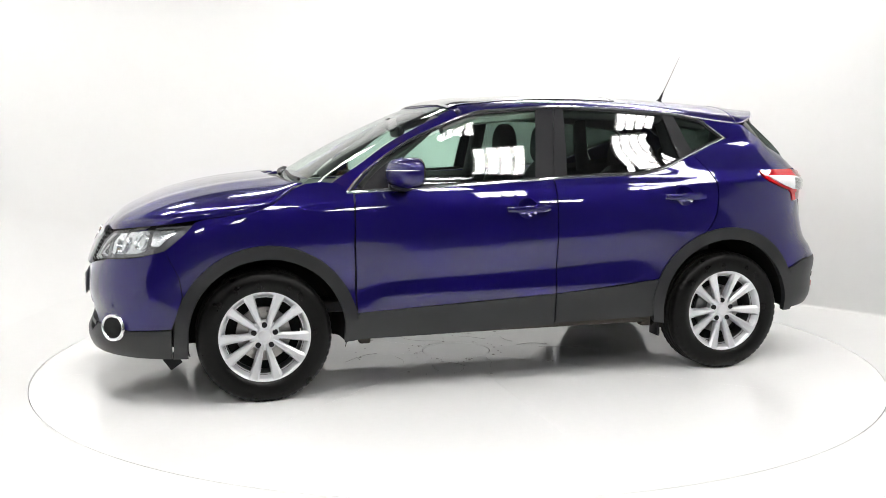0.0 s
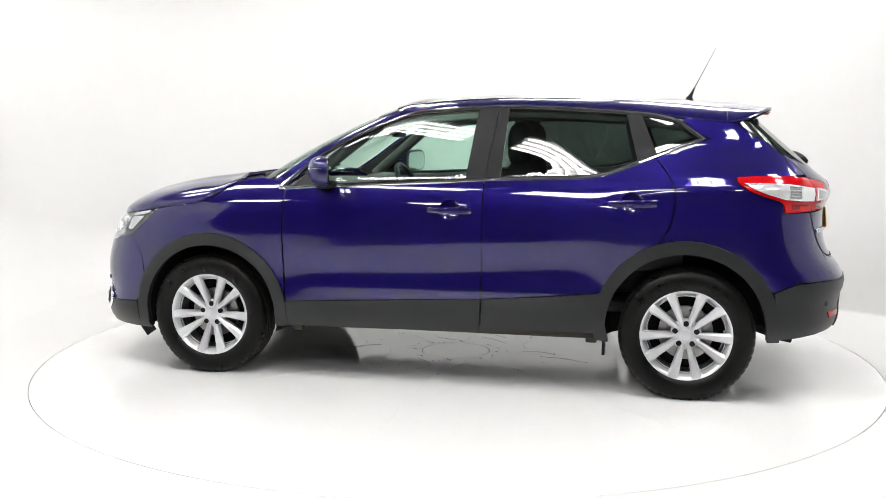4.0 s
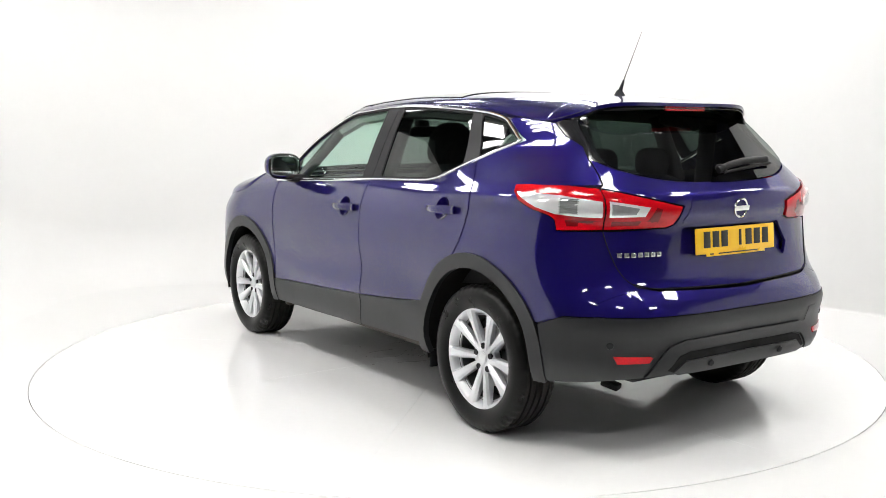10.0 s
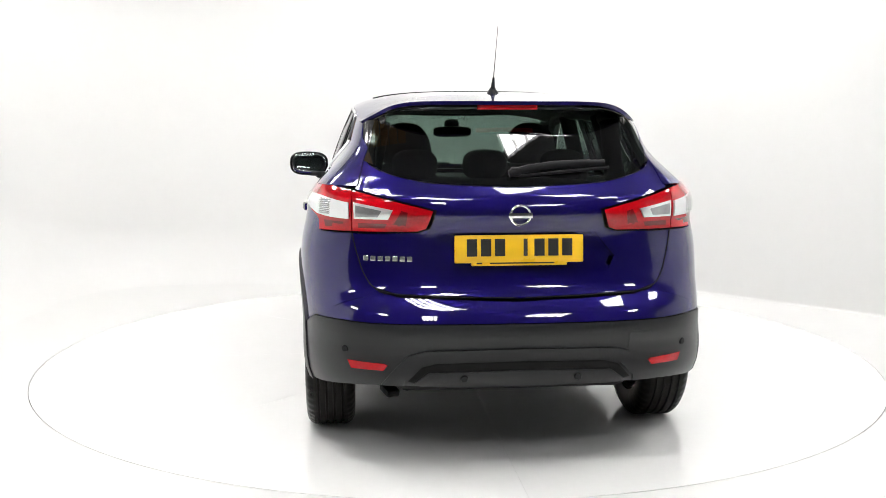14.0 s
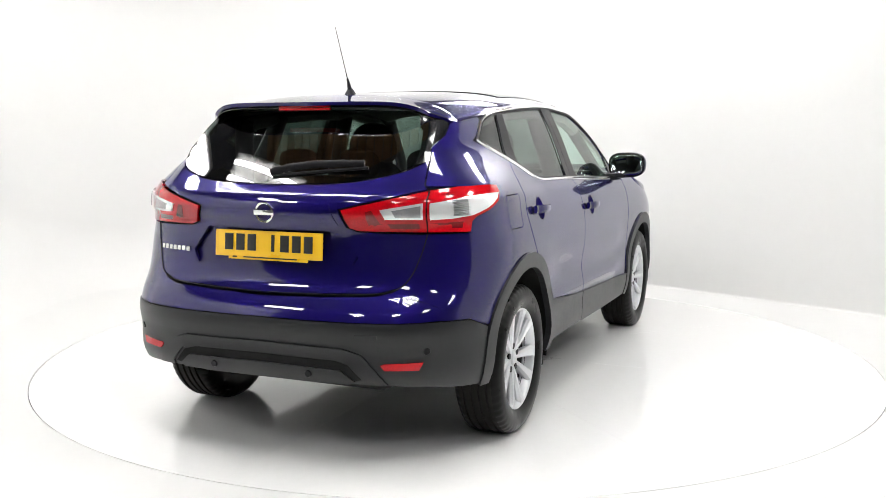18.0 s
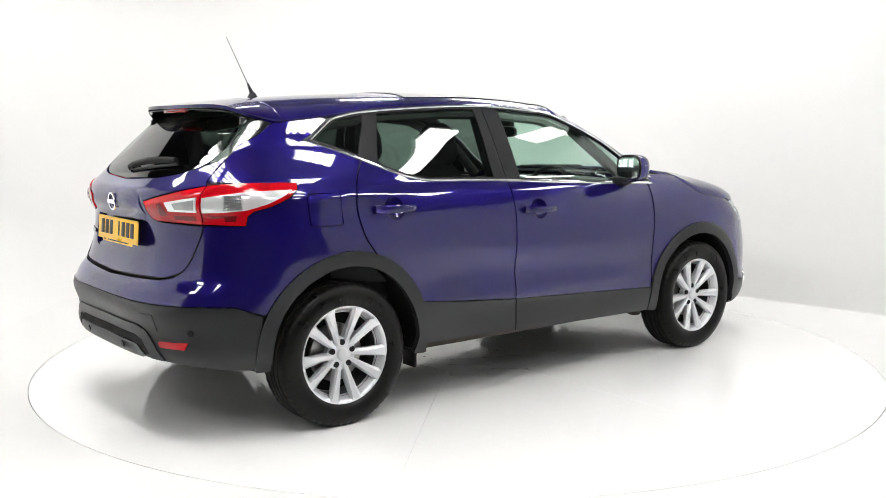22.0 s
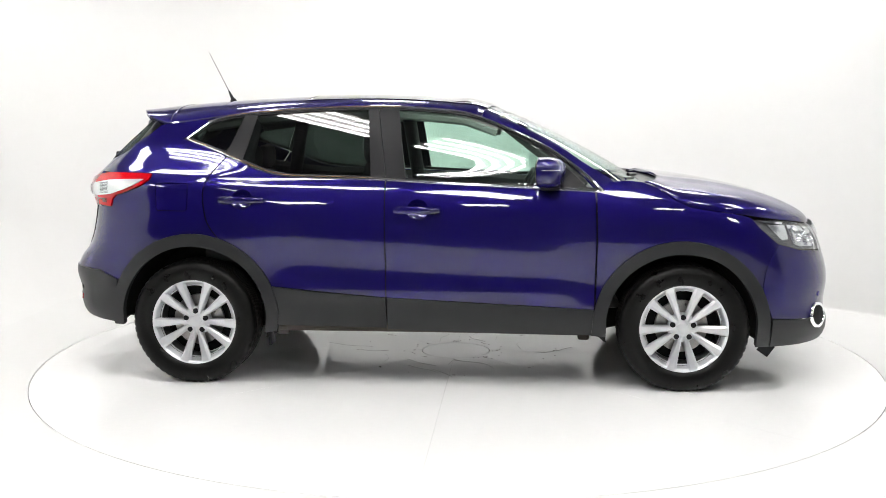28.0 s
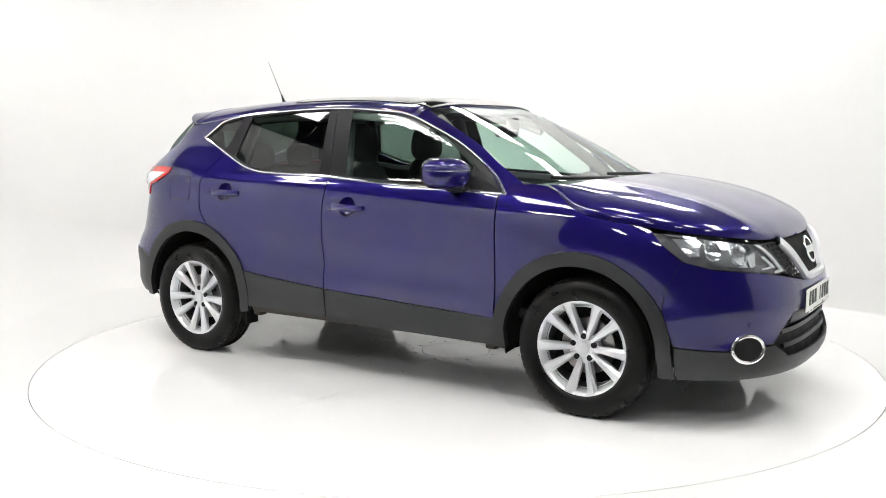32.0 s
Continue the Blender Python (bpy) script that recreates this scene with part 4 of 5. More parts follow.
def wheel(car, x, y, flip):
    root = new("wheel")
    root.parent = car
    root.matrix_basis = pose(x, y, HUB_Z, 0, 0, 180 if flip else 0)
    # y points outwards
    bm = bmesh.new()
    T = 0.343
    prof = [(0.222, -0.10), (0.262, -0.112), (0.305, -0.110), (0.332, -0.094), (T, -0.075), (T, -0.060), (T - 0.010, -0.058), (T - 0.010, -0.049), (T, -0.047), (T, -0.024), (T - 0.010, -0.022), (T - 0.010, -0.012), (T, -0.010), (T, 0.010), (T - 0.010, 0.012), (T - 0.010, 0.022), (T, 0.024), (T, 0.047), (T - 0.010, 0.049), (T - 0.010, 0.058), (T, 0.060), (T, 0.075), (0.333, 0.094), (0.318, 0.106), (0.300, 0.110), (0.296, 0.1115), (0.270, 0.112), (0.245, 0.104), (0.236, 0.096), (0.228, 0.086)]
    rings = lathe(bm, prof, 216)
    # notches in the tread's shoulders
    for ring, (r, y) in zip(rings, prof):
        if r > 0.33 and abs(y) > 0.06:
            for k in range(0, 216, 4):
                v = ring[(k + (1 if y > 0 else 0)) % 216]
                f = 1 - 0.004 / r
                v.co.x *= f
                v.co.z *= f
    bmesh.ops.recalc_face_normals(bm, faces=bm.faces)
    tyre = part("tyre", bm, RUBBER, root, "black rubber tyre with a dusty tread")
    tyre.data.materials.append(TREAD)
    for face in tyre.data.polygons:
        face.material_index = 1 if abs(face.center.y) < 0.0755 and math.hypot(face.center.x, face.center.z) > 0.30 else 0
    bm = bmesh.new()
    lathe(bm, [(0.205, 0.052), (0.216, 0.075), (0.222, 0.086), (0.232, 0.092), (0.238, 0.093), (0.240, 0.088), (0.2405, 0.083)], 96)
    bmesh.ops.recalc_face_normals(bm, faces=bm.faces)
    part("rim", bm, ALLOY, root, "silver alloy rim")
    # inner rim, much darker than the spokes before it
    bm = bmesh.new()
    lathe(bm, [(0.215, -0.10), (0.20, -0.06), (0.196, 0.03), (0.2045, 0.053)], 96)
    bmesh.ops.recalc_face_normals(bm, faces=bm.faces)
    part("rim_barrel", bm, BARREL, root, "dull dark grey inner rim")
    bm = bmesh.new()
    lathe(bm, [(0.1985, 0.040), (0.1985, 0.048), (0.2035, 0.050), (0.2045, 0.046)], 96)
    bmesh.ops.recalc_face_normals(bm, faces=bm.faces)
    part("rim_lip", bm, ALLOY, root)
    for k in range(10):
        a = 36 * k + 90 + 18 + (2.5 if k % 2 else -2.5)
        bm = bmesh.new()
        rows = []
        for r, w0, w1, yt, yb in ((0.045, 0.011, 0.014, 0.060, 0.02), (0.08, 0.0115, 0.015, 0.068, 0.025), (0.14, 0.0165, 0.020, 0.077, 0.04), (0.185, 0.0205, 0.024, 0.083, 0.055), (0.212, 0.0255, 0.0285, 0.087, 0.066), (0.226, 0.034, 0.037, 0.089, 0.072)):
            rows.append([bm.verts.new((r, yb, -w1)), bm.verts.new((r, yt - 0.010, -w1)), bm.verts.new((r, yt, -w0 * 0.55)), bm.verts.new((r, yt + 0.001, w0 * 0.75)), bm.verts.new((r, yt - 0.012, w1)), bm.verts.new((r, yb, w1))])
        for A, B in zip(rows, rows[1:]):
            for i in range(5):
                bm.faces.new((A[i], A[i + 1], B[i + 1], B[i]))
        bmesh.ops.recalc_face_normals(bm, faces=bm.faces)
        bmesh.ops.transform(bm, matrix=pose(0, 0, 0, 0, a, 0), verts=bm.verts)
        part("spoke", bm, ALLOY, root, smooth=False)
    bm = bmesh.new()
    lathe(bm, [(0.0, 0.066), (0.026, 0.066), (0.03, 0.064), (0.032, 0.060), (0.066, 0.058), (0.078, 0.05), (0.08, 0.02)], 48)
    bmesh.ops.recalc_face_normals(bm, faces=bm.faces)
    part("hub", bm, ALLOY, root)
    bm = bmesh.new()
    lathe(bm, [(0.0, 0.0705), (0.022, 0.0700), (0.027, 0.0675), (0.028, 0.064)], 32)
    bmesh.ops.recalc_face_normals(bm, faces=bm.faces)
    part("centre_cap", bm, ALLOY, root, "silver centre cap")
    # black plugs, slightly proud, draw the shade inside the five lug holes
    for k in range(5):
        a = radians(72 * k + 90)
        bm = bmesh.new()
        c = Vector((0.057 * math.cos(a), 0, 0.057 * math.sin(a)))
        rod(bm, c + Vector((0, 0.04, 0)), c + Vector((0, 0.0635, 0)), 0.0145, seg=14)
        part("lug_hole_shade", bm, SATIN, root, "black plug for the shade in a wheel nut hole")
    bm = bmesh.new()
    lathe(bm, [(0.07, 0.005), (0.14, 0.005), (0.14, -0.02), (0.07, -0.02)], 48, closed=True)
    bmesh.ops.recalc_face_normals(bm, faces=bm.faces)
    part("brake_disc", bm, STEEL, root, "worn steel brake disc")
    bm = bmesh.new()
    lathe(bm, [(0.0, -0.03), (0.192, -0.03), (0.195, -0.09)], 40)
    part("backplate", bm, DARK, root)


def soft_box(bm, c, d, power=3.0, m=None, seg=20, rings=12):
    """A rounded block: a superellipsoid of size d."""
    rows = []
    for i in range(1, rings):
        t = math.pi * i / rings - math.pi / 2
        row = []
        for k in range(seg):
            a = 2 * math.pi * k / seg
            f = lambda v: math.copysign(abs(v) ** (2 / power), v)
            row.append(bm.verts.new((d[0] / 2 * f(math.cos(t)) * f(math.cos(a)), d[1] / 2 * f(math.cos(t)) * f(math.sin(a)), d[2] / 2 * f(math.sin(t)))))
        rows.append(row)
    lo, hi = bm.verts.new((0, 0, -d[2] / 2)), bm.verts.new((0, 0, d[2] / 2))
    for A, B in zip(rows, rows[1:]):
        for k in range(seg):
            bm.faces.new((A[k], A[(k + 1) % seg], B[(k + 1) % seg], B[k]))
    for k in range(seg):
        bm.faces.new((rows[0][(k + 1) % seg], rows[0][k], lo))
        bm.faces.new((rows[-1][k], rows[-1][(k + 1) % seg], hi))
    vs = [v for r in rows for v in r] + [lo, hi]
    bmesh.ops.transform(bm, matrix=Matrix.Translation(c) @ (m or Matrix()), verts=vs)
    return vs


def inner_shell(car):
    L = LOWER
    pts = [(2.0, 0.30), (1.74, 0.28)] + arc(*ARCH_F, 0.42, -5, 185) + [(0.86, 0.27), (-0.87, 0.29)] + arc(*ARCH_R, 0.425, -5, 185) + [(-1.76, 0.29), (-1.95, 0.36), (-1.97, 0.62), (-1.93, 1.0), (-1.75, 1.13), (-1.35, 1.22), (-1.0, 1.11), (-0.5, 1.075), (0.2, 1.05), (0.85, 1.02), (1.25, 0.98), (1.6, 0.90), (1.85, 0.85), (1.97, 0.72)]
    panel("inner_panel", L, side(*pts), DARK, car, lift=-0.036, thick=0.002, grid=0.06)
    wrap("inner_tail", L, [("r", 0.0, 0.40), ("r", 0.72, 0.36), ("r", 0.72, 0.98), ("r", 0.62, 1.13), ("r", 0.0, 1.12)], "r", DARK, car, lift=-0.04, thick=0.002, grid=0.06)
    wrap("inner_nose", L, [("f", 0.0, 0.26), ("f", 0.66, 0.26), ("f", 0.66, 0.87), ("f", 0.0, 0.88)], "f", DARK, car, lift=-0.045, thick=0.002, grid=0.06)
    # wheel arch liners
    for (cx, cz), r, foot in ((ARCH_F, 0.412, 0.26), (ARCH_R, 0.417, 0.345)):
        def make(bm, cx=cx, cz=cz, r=r, foot=foot):
            cols = []
            for k in range(33):
                a = radians(-14 + 208 * k / 32)
                cols.append([bm.verts.new((cx + rr * math.cos(a), y, max(cz + rr * math.sin(a), foot if math.cos(a) < 0 else 0.26))) for rr, y in ((r - 0.012, 0.872), (r, 0.84), (r + 0.02, 0.72), (r + 0.01, 0.56), (r - 0.03, 0.50), (0.10, 0.49))])
            for A, B in zip(cols, cols[1:]):
                for i in range(5):
                    bm.faces.new((A[i], B[i], B[i + 1], A[i + 1]))
        pair("wheel_arch_liner", make, LINER, car)
    # floor pan, sills and exhaust
    bm = bmesh.new()
    box(bm, (0, 0, 0.330), (1.74, 1.44, 0.08), 0.03)
    box(bm, (-1.60, 0, 0.37), (0.70, 1.0, 0.16), 0.05)
    box(bm, (1.75, 0, 0.30), (0.60, 1.0, 0.12), 0.04)
    box(bm, (0, 0, 0.36), (3.4, 0.96, 0.10), 0.03)
    part("floor_pan", bm, DARK, car, "dark underbody")

    def sill(bm):
        box(bm, (-0.01, 0.806, 0.320), (1.70, 0.075, 0.052), 0.014)
        box(bm, (0.80, 0.80, 0.288), (0.06, 0.06, 0.05), 0.01)
        box(bm, (-0.84, 0.79, 0.292), (0.06, 0.06, 0.05), 0.01)
    pair("sill", sill, surface("road-stained sill", (0.035, 0.028, 0.021), 0.8, vary=0.4, scale=20), car, "dirty brown-stained sill under the doors")

    def mud(bm):
        box(bm, (-0.905, 0.80, 0.255), (0.015, 0.10, 0.09), 0.004)
    pair("mud_deflector", mud, SATIN, car)

    def spike(bm):
        box(bm, (1.78, 0.74, 0.215), (0.07, 0.012, 0.07), 0.003, m=pose(0, 0, 0, 0, 35, 0))
    pair("air_deflector", spike, SATIN, car)
    bm = bmesh.new()
    rod(bm, (-1.60, 0.38, 0.34), (-1.80, 0.50, 0.29), 0.022, seg=16)
    box(bm, (-1.835, 0.515, 0.277), (0.08, 0.06, 0.03), 0.008, m=pose(0, 0, 0, 0, -14, 25))
    soft_box(bm, (-1.60, 0.2, 0.36), (0.26, 0.5, 0.15), 4)
    part("exhaust", bm, DARK, car, "dark exhaust silencer and tail pipe")
    for x in (FRONT_AXLE, REAR_AXLE):
        bm = bmesh.new()
        rod(bm, (x, -0.74, HUB_Z), (x, 0.74, HUB_Z), 0.035, seg=12)
        box(bm, (x, 0, HUB_Z - 0.02), (0.10, 1.15, 0.06), 0.02)
        part("axle", bm, RUST, car, "rusty steel axle")


def spoiler(car):
    def edge(x):
        u = smoothstep(-1.50, -1.80, x)
        z = ROOF_EDGE(-1.5)
        y = UPPER.raw(UPPER.q("x", -1.50, z), z).y
        return y - 0.15 * u + 0.001, z + 0.078 * u, ROOF_TOP(x) + 0.002

    def xs(w, v):
        tip = -1.765 + 0.12 * abs(v) ** 2.5
        return -1.504 + (tip + 1.504) * w
    sp = dome("spoiler", xs, edge, PAINT, car, power=3.0, crown=2.6, cut=ROOF_CUT, thick=0.016, label="ink blue roof spoiler with black underside")
    low = lambda x: (lambda e: (e[0] - 0.006, e[1] - 0.018, e[2] - 0.022 - 0.02 * smoothstep(-1.80, -1.6, x)))(edge(x))
    dome("spoiler_underside", lambda w, v: xs(w * 0.985, v), low, GLOSSBLACK, sp, power=3.0, crown=2.6, cut=ROOF_CUT, thick=0.003)

    def fin(bm):
        a = [(-1.56, 0.604, 1.412), (-1.60, 0.592, 1.386), (-1.655, 0.557, 1.366), (-1.672, 0.538, 1.392), (-1.665, 0.530, 1.44), (-1.62, 0.552, 1.45)]
        n = len(a)
        vs = [bm.verts.new(q) for q in a] + [bm.verts.new((x, y - 0.016, z)) for x, y, z in a]
        bm.faces.new(vs[:n])
        bm.faces.new(vs[n:][::-1])
        for i in range(n):
            bm.faces.new((vs[i], vs[(i + 1) % n], vs[n + (i + 1) % n], vs[n + i]))
        bmesh.ops.bevel(bm, geom=list(bm.edges), offset=0.004, segments=2, profile=0.5, affect="EDGES")
        bmesh.ops.recalc_face_normals(bm, faces=bm.faces)
    pair("spoiler_fin", fin, GLOSSBLACK, sp)
    bm = bmesh.new()
    box(bm, (-1.748, 0.0, 1.478), (0.02, 0.262, 0.022), 0.006)
    part("brake_lamp", bm, REDLENS, sp, "red high brake lamp")


MIRROR_Y = 0.935


def mirror(car):
    def shell(bm):
        vs = soft_box(bm, (0, 0, 0), (0.155, 0.245, 0.156), 2.7, seg=32, rings=20)
        for v in vs:
            if v.co.x < -0.035:
                v.co.x = -0.035 - (v.co.x + 0.035) * 0.02
            v.co.z += 0.10 * v.co.y * 0.25
            v.co.x -= 0.30 * v.co.y
        bmesh.ops.translate(bm, vec=(0.600, MIRROR_Y, 1.165), verts=bm.verts)
    hs = pair("wing_mirror", shell, PAINT, car, "ink blue wing mirror")
    for h, sg in zip(hs, (1, -1)):
        bm = bmesh.new()
        def lean_back(verts):
            for v in verts:
                v.co.z += 0.025 * (v.co.y - MIRROR_Y)
                v.co.x -= 0.30 * (v.co.y - MIRROR_Y)
        lean_back(soft_box(bm, (0.565, MIRROR_Y, 1.165), (0.014, 0.247, 0.158), 2.9, seg=32))
        if sg < 0:
            flipped(bm)
        part("mirror_frame", bm, GLOSSBLACK, h)
        bm = bmesh.new()
        vs = soft_box(bm, (0.5575, MIRROR_Y, 1.165), (0.004, 0.214, 0.128), 3.4, seg=32)
        lean_back(vs)
        if sg < 0:
            flipped(bm)
        part("mirror_glass", bm, MIRROR, h, "mirror glass")
        bm = bmesh.new()
        vs = soft_box(bm, (0, 0, 0), (0.159, 0.249, 0.012), 2.7, seg=32, rings=8)
        for v in vs:
            if v.co.x < 0.0:
                v.co.x *= 0.2
            v.co.z += 0.10 * v.co.y * 0.25
            v.co.x -= 0.30 * v.co.y
        bmesh.ops.translate(bm, vec=(0.6005, MIRROR_Y + 0.0005, 1.178), verts=bm.verts)
        if sg < 0:
            flipped(bm)
        part("indicator", bm, CLEARLAMP, h, "clear indicator strip")
        bm = bmesh.new()
        soft_box(bm, (0.61, 0.83, 1.088), (0.12, 0.13, 0.05), 3)
        soft_box(bm, (0.61, 0.89, 1.098), (0.11, 0.11, 0.035), 3)
        if sg < 0:
            flipped(bm)
        part("mirror_foot", bm, SATIN, h, "black mirror foot")


def plate(name, parent, m, mat, w, h):
    bm = bmesh.new()
    box(bm, (0, 0, 0), (w, h, 0.006), 0.004, m=None)
    bmesh.ops.transform(bm, matrix=m, verts=bm.verts)
    ob = part(name, bm, mat, parent, "number plate with plain black bars")
    for i in range(7):
        x = w * (-0.335 + 0.108 * i + (0.06 if i > 2 else -0.03))
        bm = bmesh.new()
        box(bm, (x, h * 0.05, 0.0042), (0.016 if i == 3 else 0.042, h * 0.62, 0.0016), 0.0006)
        bmesh.ops.transform(bm, matrix=m, verts=bm.verts)
        part("bar", bm, INK, ob)
    bm = bmesh.new()
    box(bm, (0, -h * 0.5 - 0.004, 0.001), (w * 0.74, 0.014, 0.004), 0.001)
    bmesh.ops.transform(bm, matrix=m, verts=bm.verts)
    low = part("plate_footer", bm, mat, ob)
    bm = bmesh.new()
    box(bm, (0.012, -h * 0.5 - 0.001, 0.0036), (w * 0.50, 0.0055, 0.0012), 0.0004)
    box(bm, (-w * 0.31, -h * 0.5 - 0.001, 0.0036), (0.022, 0.006, 0.0012), 0.0004)
    bmesh.ops.transform(bm, matrix=m, verts=bm.verts)
    part("bar", bm, INK, ob)
    return ob


def emblem(parent, m, r, mat=None):
    bm = bmesh.new()
    pts = [(r * math.cos(2 * math.pi * k / 40), r * math.sin(2 * math.pi * k / 40)) for k in range(40)]
    rows = []
    for x, y in pts:
        d = Vector((x, y, 0)).normalized()
        rows.append([bm.verts.new(Vector((x, y, 0)) + d * o + Vector((0, 0, h))) for o, h in ((0.0, 0.0), (0.0, 0.005), (-r * 0.1, 0.008), (-r * 0.2, 0.005), (-r * 0.2, 0.0))])
    for k in range(40):
        A, B = rows[k], rows[(k + 1) % 40]
        for i in range(4):
            bm.faces.new((A[i], A[i + 1], B[i + 1], B[i]))
    bmesh.ops.recalc_face_normals(bm, faces=bm.faces)
    bmesh.ops.transform(bm, matrix=m, verts=bm.verts)
    ring = part("badge_ring", bm, CHROME, parent, "chrome ring badge with a bar")
    bm = bmesh.new()
    box(bm, (0, 0, 0.005), (r * 2.2, r * 0.5, 0.010), 0.002)
    bmesh.ops.transform(bm, matrix=m, verts=bm.verts)
    part("badge_bar", bm, CHROME, ring)


def rear_details(car):
    L = LOWER
    m = Matrix.Translation((-2.062, 0, 0.908)) @ Matrix(((0, 0.075, -1), (-1, 0, 0), (0, 1, 0.075))).to_4x4()
    plate("number_plate", car, m, YELLOW, 0.525, 0.112)
    emblem(car, on_skin(L, "r", 0.0, 1.045, 0.002), 0.044)
    # model badge: plain chrome bars
    for k in range(7):
        bm = bmesh.new()
        box(bm, (0, 0, 0.003), (0.0225, 0.021, 0.006), 0.0025)
        bmesh.ops.transform(bm, matrix=on_skin(L, "r", 0.612 - 0.0290 * k, 0.866, 0.001), verts=bm.verts)
        part("badge_bar", bm, REFLECTOR, car, "bright chrome badge bar")
    # wiper
    bm = bmesh.new()
    c = L.at(L.q("r", 0.0, 1.20), 1.20, 0.018)
    soft_box(bm, c, (0.035, 0.05, 0.04), 3)
    wiper = part("rear_wiper", bm, SATIN, car, "black rear wiper")
    bm = bmesh.new()
    pts = [L.at(L.q("r", y, z), z, h) for y, z, h in ((0.03, 1.190, 0.020), (-0.05, 1.206, 0.028), (-0.16, 1.220, 0.028), (-0.28, 1.229, 0.022), (-0.38, 1.233, 0.016))]
    sweep(bm, pts, 0.016, 10, flat=0.7)
    part("wiper_arm", bm, SATIN, wiper)
    bm = bmesh.new()
    pts = [L.at(L.q("r", y, z), z, 0.008) for y, z in ((-0.01, 1.188), (-0.2, 1.206), (-0.40, 1.222))]
    sweep(bm, pts, 0.007, 8)
    part("wiper_blade", bm, SATIN, wiper)
    # lower bumper fittings
    panel("rear_reflector", L, [("r", 0.690, 0.462), ("r", 0.545, 0.455), ("r", 0.53, 0.448), ("r", 0.548, 0.426), ("r", 0.675, 0.428)], REDLENS, car, lift=0.009, grid=0.02, label="red rear reflector")
    # dark sheet paints the shade in the upper valance pocket
    pts = [("r", 0.0, 0.372), ("r", 0.40, 0.372), ("r", 0.455, 0.385), ("r", 0.40, 0.442), ("r", 0.34, 0.458), ("r", 0.0, 0.462)]
    slot_shade = wrap("valance_shade", L, pts, "r", DARK, car, lift=0.006, thick=0.010, label="dark sheet for the shade in the rear valance pocket")
    pts = [("r", 0.0, 0.366), ("r", 0.40, 0.366), ("r", 0.43, 0.378), ("r", 0.37, 0.422), ("r", 0.0, 0.428)]
    wrap("skid_panel", L, pts, "r", CLAD, slot_shade, lift=0.013, thick=0.012)
    pts = [("r", 0.0, 0.468), ("r", 0.345, 0.464), ("r", 0.41, 0.446), ("r", 0.465, 0.388), ("r", 0.465, 0.368), ("r", 0.56, 0.368), ("r", 0.52, 0.42), ("r", 0.455, 0.490), ("r", 0.38, 0.514), ("r", 0.0, 0.520)]
    wrap("bumper_band", L, pts, "r", CLAD, car, lift=0.012, thick=0.010, grid=0.02, label="raised black band round the rear valance")
    for y, z in ((0.23, 0.40), (-0.23, 0.40), (0.70, 0.505), (-0.70, 0.505)):
        bm = bmesh.new()
        bmesh.ops.create_cone(bm, cap_ends=True, segments=20, radius1=0.016, radius2=0.013, depth=0.006)
        bmesh.ops.transform(bm, matrix=on_skin(L, "r", y, z, 0.019 if abs(y) < 0.5 else 0.006), verts=bm.verts)
        part("parking_sensor", bm, SATIN, car)
    panel("towing_cover", L, [("r", 0.44, 0.575), ("r", 0.53, 0.575), ("r", 0.53, 0.498), ("r", 0.44, 0.498)], CLAD, car, lift=0.006, sides=(-1,), grid=0.03)
    # aerial
    bm = bmesh.new()
    bmesh.ops.create_cone(bm, cap_ends=True, segments=24, radius1=0.030, radius2=0.012, depth=0.03)
    bmesh.ops.translate(bm, vec=(-1.325, 0, 1.565), verts=bm.verts)
    rod(bm, (-1.33, 0, 1.575), (-1.352, 0, 1.625), 0.011, 0.005)
    base = part("aerial", bm, SATIN, car, "thin black roof aerial")
    bm = bmesh.new()
    rod(bm, (-1.351, 0, 1.622), (-1.467, -0.002, 1.855), 0.0022, 0.0014, 8)
    part("aerial_mast", bm, SATIN, base)


